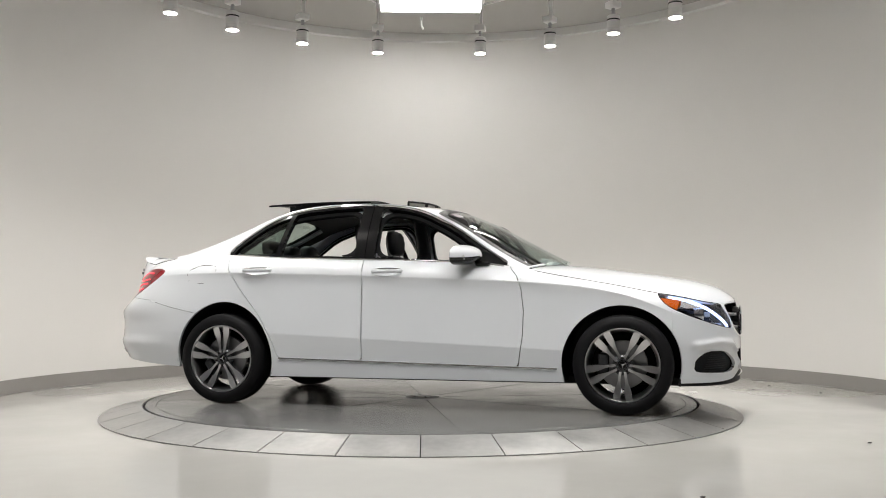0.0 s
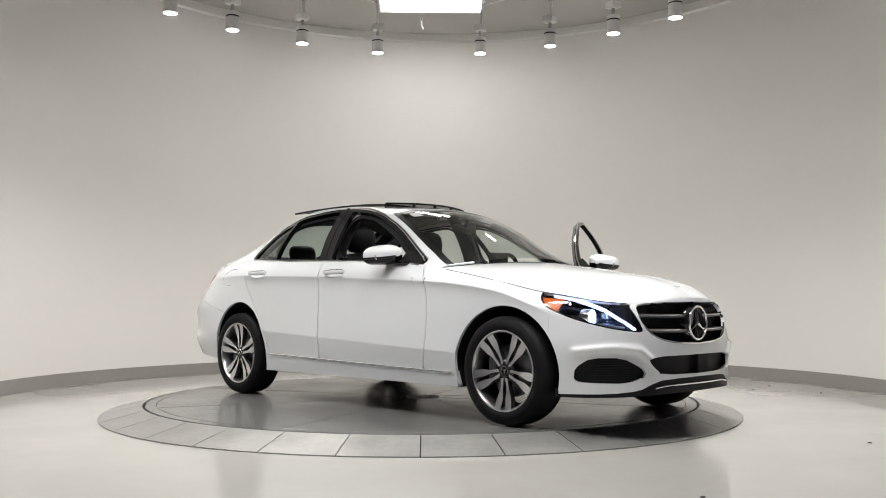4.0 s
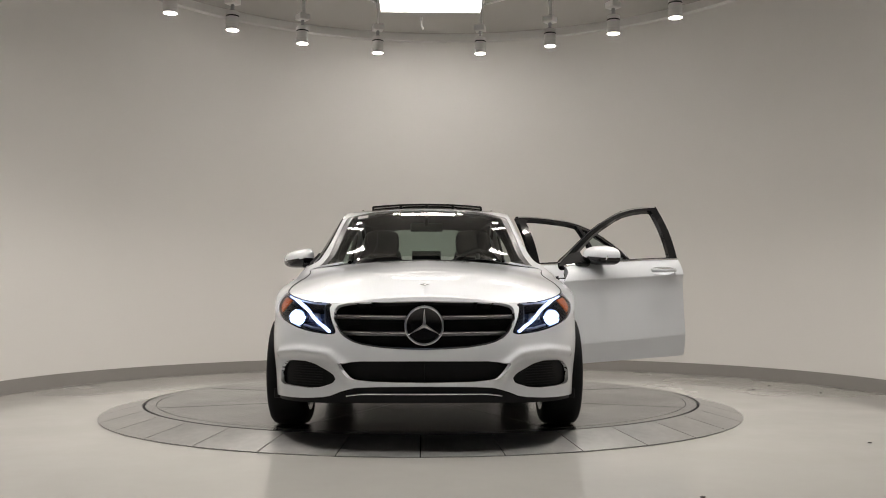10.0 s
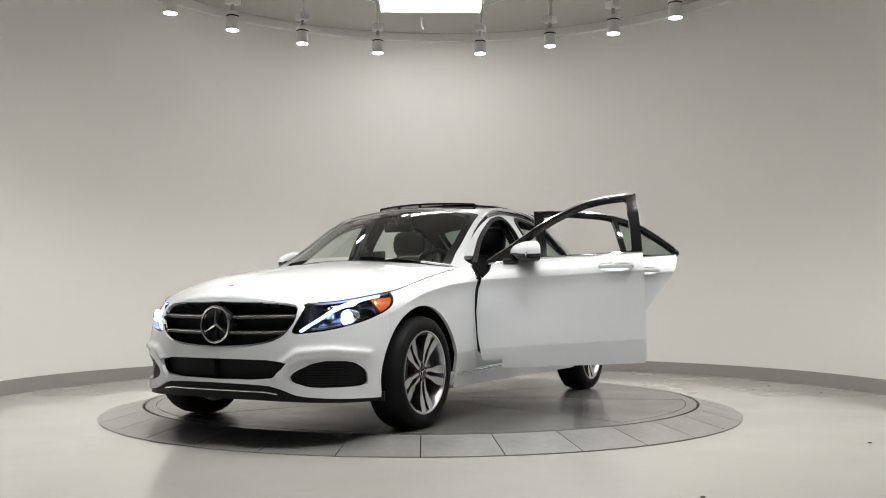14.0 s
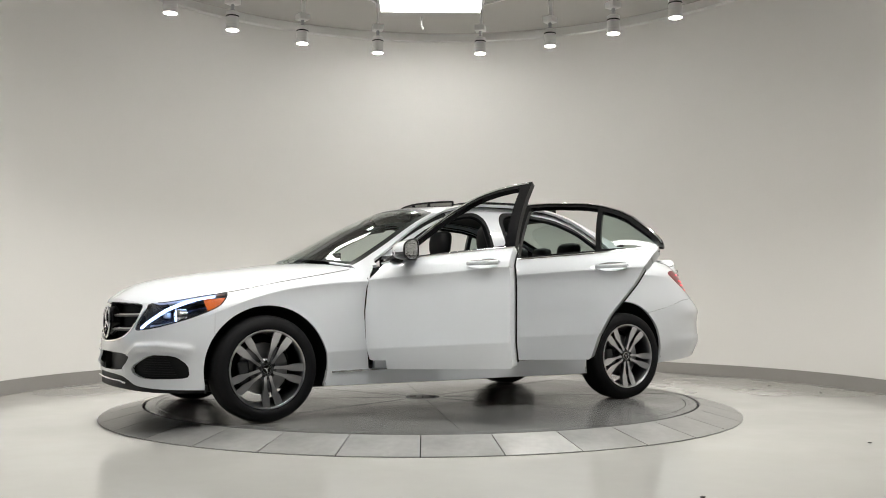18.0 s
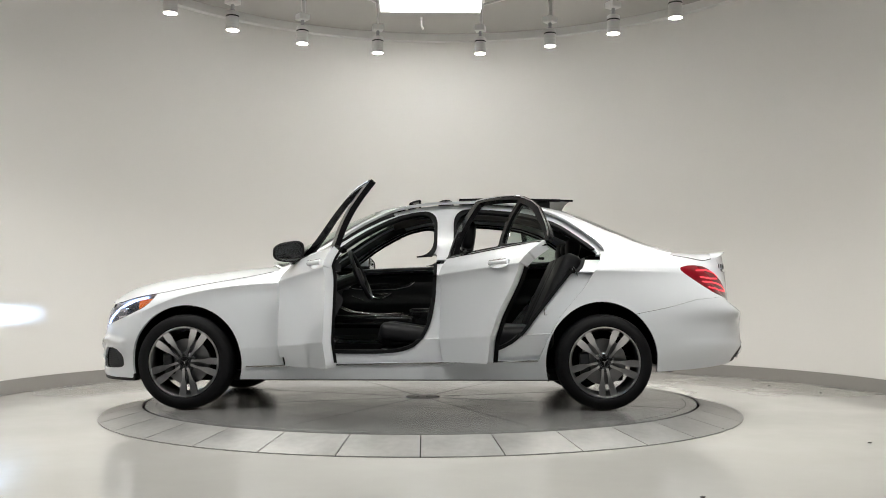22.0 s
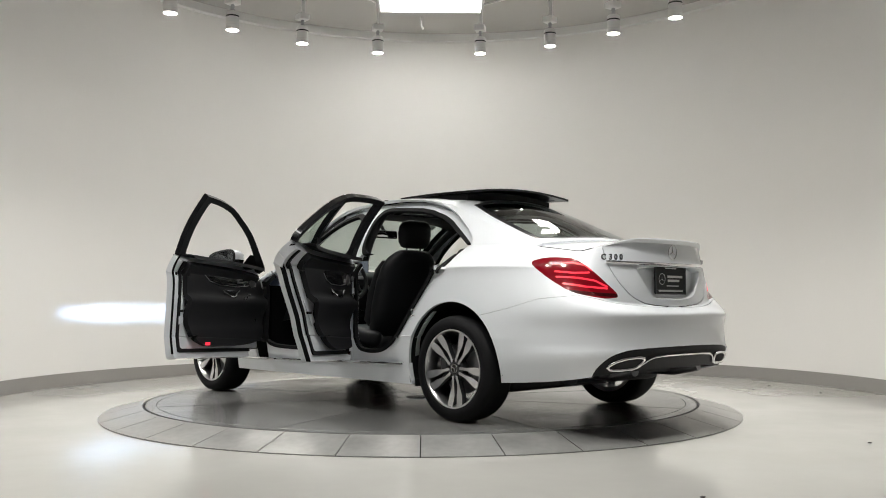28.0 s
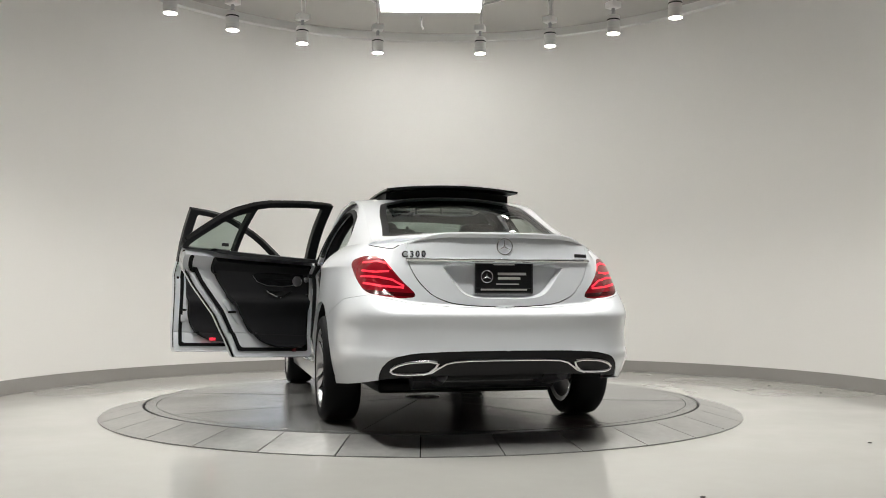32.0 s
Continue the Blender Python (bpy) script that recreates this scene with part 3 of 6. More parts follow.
def roof_point(x, w):
    """Over the roof from the rail (0) to the middle (1)."""
    y0, z0 = soft(rail_y, x), soft(rail_z, x)
    x1, z1 = soft(mid_x, x), soft(mid_z, x)
    return (x + (x1 - x) * (1 - (1 - w) ** 2), y0 * (1 - w), z0 + (z1 - z0) * (1 - (1 - w) ** 2.1))


def roof_grid():
    us = np.linspace(0.80, -1.93, 170)
    ws = 1 - (1 - np.linspace(0, 1, 34)) ** 1.15
    ps = {(u, w): roof_point(u, w) for u in us for w in ws}
    return grid(us, ws, lambda u, w: ps[(u, w)], lambda u, w: (u, ps[(u, w)][1]))


HOOD_S = [0.0, 0.25, 0.49, 0.69, 0.85, 0.99, 1.17, 1.38, 1.80, 2.02]
HOOD_CX = [2.155, 2.12, 2.03, 1.90, 1.78, 1.68, 1.56, 1.42, 1.17, 1.04]
HOOD_CZ = [0.748, 0.775, 0.832, 0.872, 0.896, 0.911, 0.930, 0.950, 0.984, 0.998]
hood_cx, hood_cz = spline(HOOD_S, HOOD_CX), spline(HOOD_S, HOOD_CZ)


def hood_grid():
    us = np.linspace(0.0, s_x(0.80), 120)
    ws = np.concatenate([[0.006], np.linspace(0.03, 1, 34)])

    def point(u, w):
        a = belt_point(u, 1.0)
        cx, cz = soft(hood_cx, u, 0.03), soft(hood_cz, u, 0.03)
        if u < 0.06:
            cx, cz = a[0] + (cx - a[0]) * u / 0.06, a[2] + (cz - a[2]) * u / 0.06
        k = 1 - (1 - w) ** 2.3
        return (a[0] + (cx - a[0]) * (0.6 * w + 0.4 * w * w), a[1] * (1 - w), a[2] + (cz - a[2]) * k)
    ps = {(u, w): point(u, w) for u in us for w in ws}
    return grid(us, ws, lambda u, w: ps[(u, w)], lambda u, w: (ps[(u, w)][0], ps[(u, w)][1]))


def trunk_grid():
    us = np.linspace(s_x(-1.92), S_END, 90)
    ws = np.linspace(0, 1, 34)

    def point(u, w):
        a = belt_point(u, 1.0)
        t = (u - us[0]) / (us[-1] - us[0])
        cx = -2.02 + (a[0] if t > 0.999 else -2.412 + 2.02) * 0 + (-2.412 + 2.02) * t ** 0.6
        cz = 1.105 - 0.020 * t
        if t > 0.97:
            k = (t - 0.97) / 0.03
            cx, cz = cx + (a[0] - cx) * k, cz + (a[2] - cz) * k
        k = 1 - (1 - w) ** 2
        return (a[0] + (cx - a[0]) * w, a[1] * (1 - w), a[2] + (cz - a[2]) * k)
    ps = {(u, w): point(u, w) for u in us for w in ws}
    return grid(us, ws, lambda u, w: ps[(u, w)], lambda u, w: (ps[(u, w)][0], ps[(u, w)][1]))


def along(points):
    """Outline corners given as (x, y, z) on the body, as (way along the plan, z)."""
    return [(s_of(x, y), z) for x, y, z in points]


def flank(points):
    """Outline corners given as (x, z) on the flank, as (way along the plan, z)."""
    return [(s_x(x), z) for x, z in points]


def tail(points):
    """Outline corners given as (way from the rear middle, z)."""
    return [(S_END - a, z) for a, z in points]


ARCH_F = np.array([(s_x(1.415) + 0.386 * math.cos(a), 0.318 + 0.388 * math.sin(a)) for a in np.linspace(0, 2 * math.pi, 64, endpoint=False)])
ARCH_R = np.array([(s_x(-1.405) + 0.380 * math.cos(a), 0.320 + 0.410 * math.sin(a)) for a in np.linspace(0, 2 * math.pi, 64, endpoint=False)])
GRILLE = rounded([(-0.2, 0.733), (0.42, 0.722), (0.505, 0.705), (0.50, 0.63), (0.445, 0.55), (0.36, 0.507), (0.2, 0.482), (-0.2, 0.470)], 1)
INTAKE = rounded([(-0.2, 0.418), (0.47, 0.415), (0.43, 0.355), (0.37, 0.310), (-0.2, 0.303)], 1)
FOG = rounded(along([(1.870, 0.82, 0.286), (1.885, 0.81, 0.36), (1.95, 0.755, 0.412), (2.06, 0.60, 0.412), (2.115, 0.47, 0.345), (2.12, 0.46, 0.305), (2.07, 0.57, 0.268), (1.92, 0.78, 0.275)]), 1)
HEADLIGHT = rounded(along([(1.64, 0.86, 0.775), (1.69, 0.86, 0.85), (2.08, 0.565, 0.81), (2.085, 0.555, 0.74), (2.112, 0.495, 0.62), (2.125, 0.46, 0.548), (2.03, 0.64, 0.570), (1.88, 0.80, 0.624), (1.71, 0.87, 0.695)]), 2)
CHIN = rounded([(-0.2, 0.288), (0.34, 0.283), (0.44, 0.258), (0.52, 0.226), (0.70, 0.212), (1.00, 0.210), (1.20, 0.205), (1.20, 0.10), (-0.2, 0.10)], 1)
TAIL = rounded(along([(-1.945, 0.82, 0.958), (-2.05, 0.80, 0.985), (-2.22, 0.74, 0.975), (-2.33, 0.63, 0.90), (-2.425, 0.47, 0.752), (-2.36, 0.58, 0.742), (-2.22, 0.74, 0.775), (-2.08, 0.80, 0.86)]), 2)
TRUNK = rounded(tail([(-0.2, 1.3), (0.58, 1.3), (0.565, 0.96), (0.49, 0.84), (0.40, 0.755), (0.27, 0.708), (-0.2, 0.690)]), 2)
PLATE_HOLE = rounded(tail([(-0.36, 0.936), (0.36, 0.936), (0.31, 0.86), (0.235, 0.765), (0.15, 0.742), (-0.15, 0.742), (-0.235, 0.765), (-0.31, 0.86)]), 2)
DIFFUSER = rounded(tail([(-0.2, 0.470), (0.47, 0.465), (0.62, 0.435), (0.70, 0.375), (0.745, 0.30), (0.745, 0.05), (-0.2, 0.05)]), 2)
FDOOR = flank([(0.742, 0.298), (0.775, 0.50), (0.782, 0.67), (0.765, 0.82), (0.735, 0.90), (0.685, 0.955), (0.64, 1.30), (-0.345, 1.30), (-0.345, 0.322)])
RDOOR = flank([(-0.350, 0.322), (-0.350, 1.30), (-1.45, 1.30), (-1.415, 1.05), (-1.375, 0.96), (-1.285, 0.825), (-1.12, 0.63), (-1.03, 0.47), (-0.975, 0.336)])
SILL = flank([(1.2, 0.05), (1.2, 0.296), (0.742, 0.298), (-0.345, 0.322), (-0.975, 0.336), (-1.2, 0.338), (-1.2, 0.05)])
REAR_BUMPER = flank([(-1.55, 0.0), (-1.60, 0.640), (-1.85, 0.690)]) + along([(-2.05, 0.82, 0.745), (-2.25, 0.72, 0.765), (-2.40, 0.52, 0.72)]) + tail([(0.30, 0.700), (-0.3, 0.684), (-0.3, 0.0)])
FRONT_SEAM = s_x(1.735)
WINDOW = rounded([(0.655, 0.965), (0.5, 1.060), (0.26, 1.230), (0.017, 1.349), (-0.15, 1.387), (-0.41, 1.407), (-0.6, 1.404), (-0.92, 1.377), (-1.146, 1.302), (-1.32, 1.175), (-1.395, 1.110), (-1.412, 1.084), (-1.385, 1.066), (-1.0, 1.066), (-0.4, 1.043), (0.2, 1.012)], 1)
ROOF_FRONT, ROOF_BACK = 0.055, -1.13
WINDSHIELD = rounded([(1.3, -0.3), (1.3, 0.9), (0.70, 0.685), (0.30, 0.622), (ROOF_FRONT, 0.585), (ROOF_FRONT, -0.3)], 1)
BACKLIGHT = rounded([(ROOF_BACK, -0.3), (ROOF_BACK - 0.01, 0.47), (-1.35, 0.515), (-1.60, 0.54), (-1.845, 0.575), (-1.86, -0.3)], 1)
PANO = rounded([(ROOF_FRONT - 0.012, -0.3), (ROOF_FRONT - 0.012, 0.57), (-0.5, 0.555), (ROOF_BACK + 0.012, 0.50), (ROOF_BACK + 0.012, -0.3)], 1)
HATCH = rounded([(-0.10, -0.3), (-0.10, 0.43), (-0.52, 0.43), (-0.52, -0.3)], 2)
GAPW = 0.0022

car = tagged(empty("car"), "pearl white sedan, driver-side doors and sunroof open, on the turntable", "car")
belt = belt_grid()
uppers = glass_grid()
roof = roof_grid()
hood = hood_grid()
trunk = trunk_grid()

_, rest = belt.inside(ARCH_F)
_, rest = rest.inside(ARCH_R)
grille_hole, rest = rest.inside(GRILLE)
intake_hole, rest = rest.inside(INTAKE)
fog_hole, rest = rest.inside(FOG)
lamp_hole, rest = rest.inside(HEADLIGHT)
chin_sheet, rest = rest.inside(CHIN)
tail_hole, rest = rest.inside(TAIL)
diff_sheet, rest = rest.inside(DIFFUSER)
front_sheet, rest = rest.cut(lambda p: p[:, 0] - FRONT_SEAM)
trunk_face, rest = rest.inside(TRUNK)
_, trunk_face = trunk_face.inside(PLATE_HOLE)
bumper_r, rest = rest.inside(REAR_BUMPER)
around_doors = rest
sill_sheet, rest = rest.inside(SILL)
fdoor_low, rest = rest.inside(FDOOR)
rdoor_low, rest = rest.inside(RDOOR)
fender, rest = rest.cut(lambda p: p[:, 0] - s_x(0.3))
quarter = rest


def shrink(sheet, g, d=GAPW):
    """Keep what lies at least d inside the outline g."""
    return sheet.cut(lambda p: g(p) + d)[0]


def pair(sheet):
    return [sheet, sheet.mirrored()]


front_sheet = front_sheet.cut(lambda p: p[:, 0] - FRONT_SEAM + 0.0012)[0]


def near_line(pts, width):
    """Below zero within a stripe along a line of flat points."""
    a = np.array(pts, float)

    def f(p):
        best = np.full(len(p), 1e9)
        for (x0, y0), (x1, y1) in zip(a, a[1:]):
            ex, ey = x1 - x0, y1 - y0
            t = np.clip(((p[:, 0] - x0) * ex + (p[:, 1] - y0) * ey) / (ex * ex + ey * ey + 1e-12), 0, 1)
            best = np.minimum(best, np.hypot(p[:, 0] - x0 - t * ex, p[:, 1] - y0 - t * ey))
        return best - width / 2
    return f


def nose_line(p):
    """Below zero on the hood, above on the nose panel in front of it."""
    y = np.abs(p[:, 1])
    return p[:, 0] - (2.6 - 0.10 * y * y - 0.9 * np.maximum(0, y - 0.40) ** 2)


hood_main, nose = hood.cut(lambda p: nose_line(p) + 0.002)
nose = nose.cut(lambda p: 0.002 - nose_line(p))[0]
RIDGE = near_line([(0.40, 0.33), (0.44, 0.40), (0.52, 0.455), (0.70, 0.47), (0.90, 0.45)], 0.0)
front_sheet = front_sheet.pushed(lambda p: 0.019 * np.exp(-(RIDGE(p) / 0.020) ** 2))
skin("front_bumper", pair(front_sheet) + pair(nose), PAINT, car, 0.02)
g = outside(FDOOR)
fender = fender.cut(lambda p: 0.003 - g(p))[0]
skin("front_fender", [fender], PAINT, car, 0.02)
skin("front_fender", [fender.mirrored()], PAINT, car, 0.02)
g = outside(RDOOR)
quarter = quarter.cut(lambda p: 0.003 - g(p))[0]
g2 = outside(TRUNK)
quarter = quarter.cut(lambda p: 0.003 - g2(p))[0]
skin("sill_panel", [sill_sheet], PAINT, car, 0.03)
skin("sill_panel", [sill_sheet.mirrored()], PAINT, car, 0.03)
skin("rear_bumper", pair(shrink(bumper_r, outside(REAR_BUMPER))), PAINT, car, 0.02)
skin("diffuser", pair(diff_sheet.moved(-0.004)), BLACK_PLASTIC, car, 0.02, "black plastic rear diffuser")
skin("chin_panel", pair(chin_sheet.moved(-0.012)), BLACK_PLASTIC, car, 0.02, "black lower front apron")

# greenhouse
g_win = outside(WINDOW)
FRAME = 0.030
door_top, pillar = uppers.cut(lambda p: g_win(p) - FRAME)
pillar = pillar.cut(lambda p: 0.004 - (g_win(p) - FRAME))[0]
windshield, roof_rest = roof.inside(WINDSHIELD)
backlight, roof_rest = roof_rest.inside(BACKLIGHT)
pano, roof_rest = roof_rest.inside(PANO)
hatch_hole, pano = pano.inside(HATCH)
for side in (0, 1):
    one = (lambda sh: sh.mirrored()) if side else (lambda sh: sh)
    skin("body_side", [one(pillar), one(roof_rest), one(quarter)], PAINT, car, 0.02)
cowl, windshield = windshield.cut(lambda p: 0.785 - p[:, 0])
cowl, cowl_end = cowl.cut(lambda p: p[:, 1] - 0.55)
for sh in pair(cowl_end):
    skin("cowl_corner", [sh], PAINT, car, 0.01)
skin("cowl", pair(cowl.moved(-0.028)), BLACK_PLASTIC, car, 0.01, "black plastic cowl below the windshield")
g_w, g_b = outside(WINDSHIELD), outside(BACKLIGHT)
skin("windshield_border", pair(windshield.cut(lambda p: -(g_w(p) + 0.046))[0].moved(-0.0015)), ROOF_BLACK, car, 0.0, "black printed windshield border")
skin("rear_window_border", pair(backlight.cut(lambda p: -(g_b(p) + 0.040))[0].moved(-0.0015)), ROOF_BLACK, car, 0.0, "black printed rear window border")
skin("windshield", pair(windshield.moved(-0.003)), GLASS, car, 0.0, "clear laminated windshield")
skin("rear_window", pair(backlight.moved(-0.003)), GLASS_DARK, car, 0.0, "tinted rear window")
skin("roof_glass", pair(pano.moved(-0.002)), BLACK_GLOSS, car, 0.012, "black panoramic roof glass")
skin("hood", pair(hood_main), PAINT, car, 0.02)
skin("trunk_lid", pair(trunk) + pair(shrink(trunk_face, outside(TRUNK))), PAINT, car, 0.015)


def seam(name, pts, parent, r=0.0028):
    for sy in (1, -1):
        bm = bmesh.new()
        tube(bm, [(x, sy * y, z) for x, y, z in pts], r, 6)
        part(name, bm, GAP, parent, "thin dark shut line", True)


seam("hood_gap", [belt_point(s, 1.0) for s in np.linspace(0.62, s_x(0.84), 60)], car)
seam("trunk_gap", [belt_point(s, 1.0) for s in np.linspace(s_x(-1.96), S_END - 0.66, 30)], car)


def side_part(name, bm, material, parent, left, label="", angle=40):
    """A part drawn for the car's left; mirrored where it belongs to the right."""
    if not left:
        bmesh.ops.scale(bm, vec=(1, -1, 1), verts=bm.verts[:])
        bmesh.ops.reverse_faces(bm, faces=bm.faces[:])
    return soft_edges(part(name, bm, material, parent, label), angle)


def one_side(left):
    return (lambda sh: sh) if left else (lambda sh: sh.mirrored())


def on_belt(s, z, out=0.0):
    """The body's surface at a way along the plan and a height, moved outwards."""
    lo, hi = 0.0, 1.0
    for _ in range(24):
        m = (lo + hi) / 2
        if belt_point(s, m)[2] < z:
            lo = m
        else:
            hi = m
    p = belt_point(s, lo)
    return (p[0] + at(RUN_NX, s) * out, p[1] + at(RUN_NY, s) * out, p[2])


lamp_fine = belt_piece(0.40, 1.25, 150, 0.30, 1.0, 90).inside(HEADLIGHT)[0]
tail_fine = belt_piece(s_of(-1.90, 0.83), S_END - 0.38, 140, 0.40, 1.0, 110).inside(TAIL)[0]


# ---- doors ----
FRONT_HOLE = lambda p: np.maximum(g_win(p), -0.278 - p[:, 0])
REAR_HOLE = lambda p: np.maximum(g_win(p), np.maximum(p[:, 0] + 0.425, -(p[:, 0] + 1.0 - 0.16 * (p[:, 1] - 1.06))))
QUARTER_HOLE = lambda p: np.maximum(g_win(p) + 0.008, p[:, 0] + 1.035 - 0.16 * (p[:, 1] - 1.06))
all_top = uppers.cut(lambda p: g_win(p) - FRAME)[0]
ftop, rtop = all_top.cut(lambda p: -0.345 - p[:, 0])
rtop = rtop.cut(lambda p: p[:, 0] + 0.350)[0]
ftop = ftop.cut(lambda p: -FRONT_HOLE(p))[0]
rtop = rtop.cut(lambda p: -REAR_HOLE(p))[0]
quarter_pane, rtop = rtop.cut(QUARTER_HOLE)


def on_glass(x, z):
    """The upper side of the body at x and a height."""
    lo, hi = 0.0, 1.0
    for _ in range(20):
        m = (lo + hi) / 2
        if glass_point(x, m)[2] < z:
            lo = m
        else:
            hi = m
    return glass_point(x, lo)


_d = np.roll(WINDOW, -1, axis=0) - np.roll(WINDOW, 1, axis=0)
_n = np.stack([_d[:, 1], -_d[:, 0]], 1) / np.linalg.norm(_d, axis=1, keepdims=True)
_n *= np.where((_n * (WINDOW - WINDOW.mean(0))).sum(1) < 0, -1, 1)[:, None]
TRIM_PATH = WINDOW + 0.024 * _n
TRIM_PATH = TRIM_PATH[TRIM_PATH[:, 1] > np.interp(TRIM_PATH[:, 0], [-1.46, 0.69], [1.085, 0.985])]
TRIM_PATH = TRIM_PATH[np.argsort(-TRIM_PATH[:, 0])]
_t = np.linspace(0, 1, 60)
_c = np.concatenate([[0], np.cumsum(np.linalg.norm(np.diff(TRIM_PATH, axis=0), axis=1))])
TRIM_PATH = np.stack([np.interp(_t * _c[-1], _c, TRIM_PATH[:, k]) for k in (0, 1)], 1)


def handle_parts(x, z, door, left):
    """A pull handle over its hollow."""
    s = s_x(x)
    p = Vector(on_belt(s, z))
    bm = bmesh.new()
    pts = [p + Vector((0.104 * t, 0.004 + 0.026 * (1 - abs(t) ** 3), 0.004)) for t in np.linspace(-1, 1, 15)]
    tube(bm, pts, 0.0135, 12, flat=1.15)
    h = side_part("handle", bm, PAINT, door, left)
    bm = bmesh.new()
    pts = [p + Vector((0.100 * t, 0.010 + 0.028 * (1 - abs(t) ** 3), 0.017)) for t in np.linspace(-1, 1, 15)]
    tube(bm, pts, 0.0035, 8)
    side_part("handle_trim", bm, CHROME, door, left, "thin chrome inlay")


TRIM_F = rounded(flank([(0.66, 1.3), (0.735, 0.90), (0.735, 0.56), (0.68, 0.42), (0.52, 0.388), (0.0, 0.385), (-0.16, 0.44), (-0.235, 0.58), (-0.262, 0.80), (-0.265, 1.3)]), 2)
TRIM_R = rounded(flank([(-0.372, 1.3), (-0.372, 0.46), (-0.42, 0.395), (-0.66, 0.392), (-0.79, 0.44), (-0.90, 0.575), (-1.04, 0.76), (-1.17, 0.92), (-1.22, 1.3)]), 2)
OPEN_F = rounded(flank([(0.60, 1.3), (0.655, 0.97), (0.715, 0.86), (0.725, 0.55), (0.67, 0.405), (0.54, 0.372), (0.0, 0.368), (-0.16, 0.42), (-0.25, 0.58), (-0.288, 0.80), (-0.290, 1.3)]), 2)
OPEN_R = rounded(flank([(-0.405, 1.3), (-0.408, 0.52), (-0.45, 0.395), (-0.56, 0.378), (-0.70, 0.385), (-0.84, 0.46), (-1.0, 0.67), (-1.16, 0.87), (-1.31, 1.01), (-1.36, 1.3)]), 2)


def door(which, left):
    front = which == "front"
    one = one_side(left)
    low, top, outline = (fdoor_low, ftop, FDOOR) if front else (rdoor_low, rtop, RDOOR)
    g = outside(outline)
    low = shrink(low, g)
    if left and front:
        low = low.cut(lambda p: np.where(p[:, 0] < s_x(0.55), g(p) + 0.058, -1.0))[0]
    hx, hz = (-0.165, 0.936) if front else (-1.14, 0.950)
    hs = s_x(hx)
    oval = [(hs + 0.116 * math.cos(a), hz + 0.030 * math.sin(a)) for a in np.linspace(0, 2 * math.pi, 40, endpoint=False)]
    d = skin("front_door" if front else "rear_door", [one(low.inside(oval)[1])], PAINT, car, 0.062, "white front door standing open" if left and front else "white rear door standing open" if left else "white door, shut")
    wf = skin("window_frame", [one(top.moved(-0.001))], BLACK_GLOSS, d, 0.034, "black window frame")
    skin("frame_lining", [one(top.moved(-0.036).flipped())], TRIM, wf, 0.0, "matte black frame lining")
    cup = belt_piece(hs - 0.125, hs + 0.125, 50, 0.40, 1.0, 70).inside(oval)[0]
    skin("handle_cup", [one(cup.pushed(lambda p: -0.024 * np.sqrt(np.clip(1 - ((p[:, 0] - hs) / 0.117) ** 2 - ((p[:, 1] - hz) / 0.031) ** 2, 0, 1))))], PAINT, d, 0.0, "shallow painted hollow")
    # bright strips round the glass
    rim = TRIM_PATH[TRIM_PATH[:, 0] > -0.340] if front else TRIM_PATH[TRIM_PATH[:, 0] < -0.354]
    bm = bmesh.new()
    tube(bm, [Vector(on_glass(x, z)) + Vector((0, 0.002, 0)) for x, z in rim], 0.0055, 8)
    side_part("window_trim", bm, CHROME, d, left, "chrome window surround")
    bm = bmesh.new()
    xs = np.linspace(0.64, -0.340, 24) if front else np.linspace(-0.355, -1.40, 26)
    tube(bm, [Vector(belt_point(s_x(x), 0.985)) + Vector((0, 0.003, 0)) for x in xs], 0.0065, 8)
    side_part("waist_trim", bm, CHROME, d, left, "chrome waistline strip")
    # inner side: painted shell, seal, trim
    skin("inner_shell", [one(low.moved(-0.062).flipped())], PAINT, d, 0.0, "white painted inner door shell")
    gtrim = outside(TRIM_F if front else TRIM_R)
    seal = low.cut(lambda p: g(p) + 0.040)[0].cut(lambda p: -(g(p) + 0.064))[0]
    core = low.cut(lambda p: g(p) + 0.068)[0]
    skin("door_seal", [one(seal.moved(-0.074).flipped())], RUBBER, d, 0.010, "black rubber door seal")
    core = core.cut(gtrim)[0]
    def depth(z):
        """How far the trim stands inside the outer skin: an armrest shelf swells out below its middle."""
        up = np.clip((z - 0.60) / 0.135, 0, 1)
        down = np.clip((z - 0.742) / 0.028, 0, 1)
        return 0.100 + 0.042 * up * up * (3 - 2 * up) * (1 - down) + 0.012 * np.clip((0.56 - z) / 0.04, 0, 1)

    def inner(x, z, d=0.004):
        return Vector(on_belt(s_x(x), z, -float(depth(np.float64(z))) - d))

    core = core.pushed(lambda p: -depth(p[:, 1]))
    skin("trim_panel", [one(core.flipped())], TRIM, d, 0.038, "black leatherette door trim with a swelling armrest")
    xi = 0.22 if front else -0.70
    wide = 1.0 if front else 0.62
    boat = [(xi - 0.27 * wide, 0.902), (xi - 0.22 * wide, 0.862), (xi - 0.10 * wide, 0.838), (xi + 0.12 * wide, 0.832), (xi + 0.27 * wide, 0.845), (xi + 0.42 * wide, 0.880), (xi + 0.36 * wide, 0.908), (xi, 0.904)]
    insert = low.inside(rounded(flank(boat), 2))[0]
    skin("trim_insert", [one(insert.moved(-0.104).flipped())], BLACK_GLOSS, d, 0.004, "gloss black inlay")
    bm = bmesh.new()
    tube(bm, [inner(x, z, 0.006) for x, z in (boat[0], boat[1], boat[2], boat[3], boat[4])], 0.0028, 6)
    side_part("trim_strip", bm, SATIN, d, left, "curved satin metal strip")
    xs = 0.545 if front else -0.515
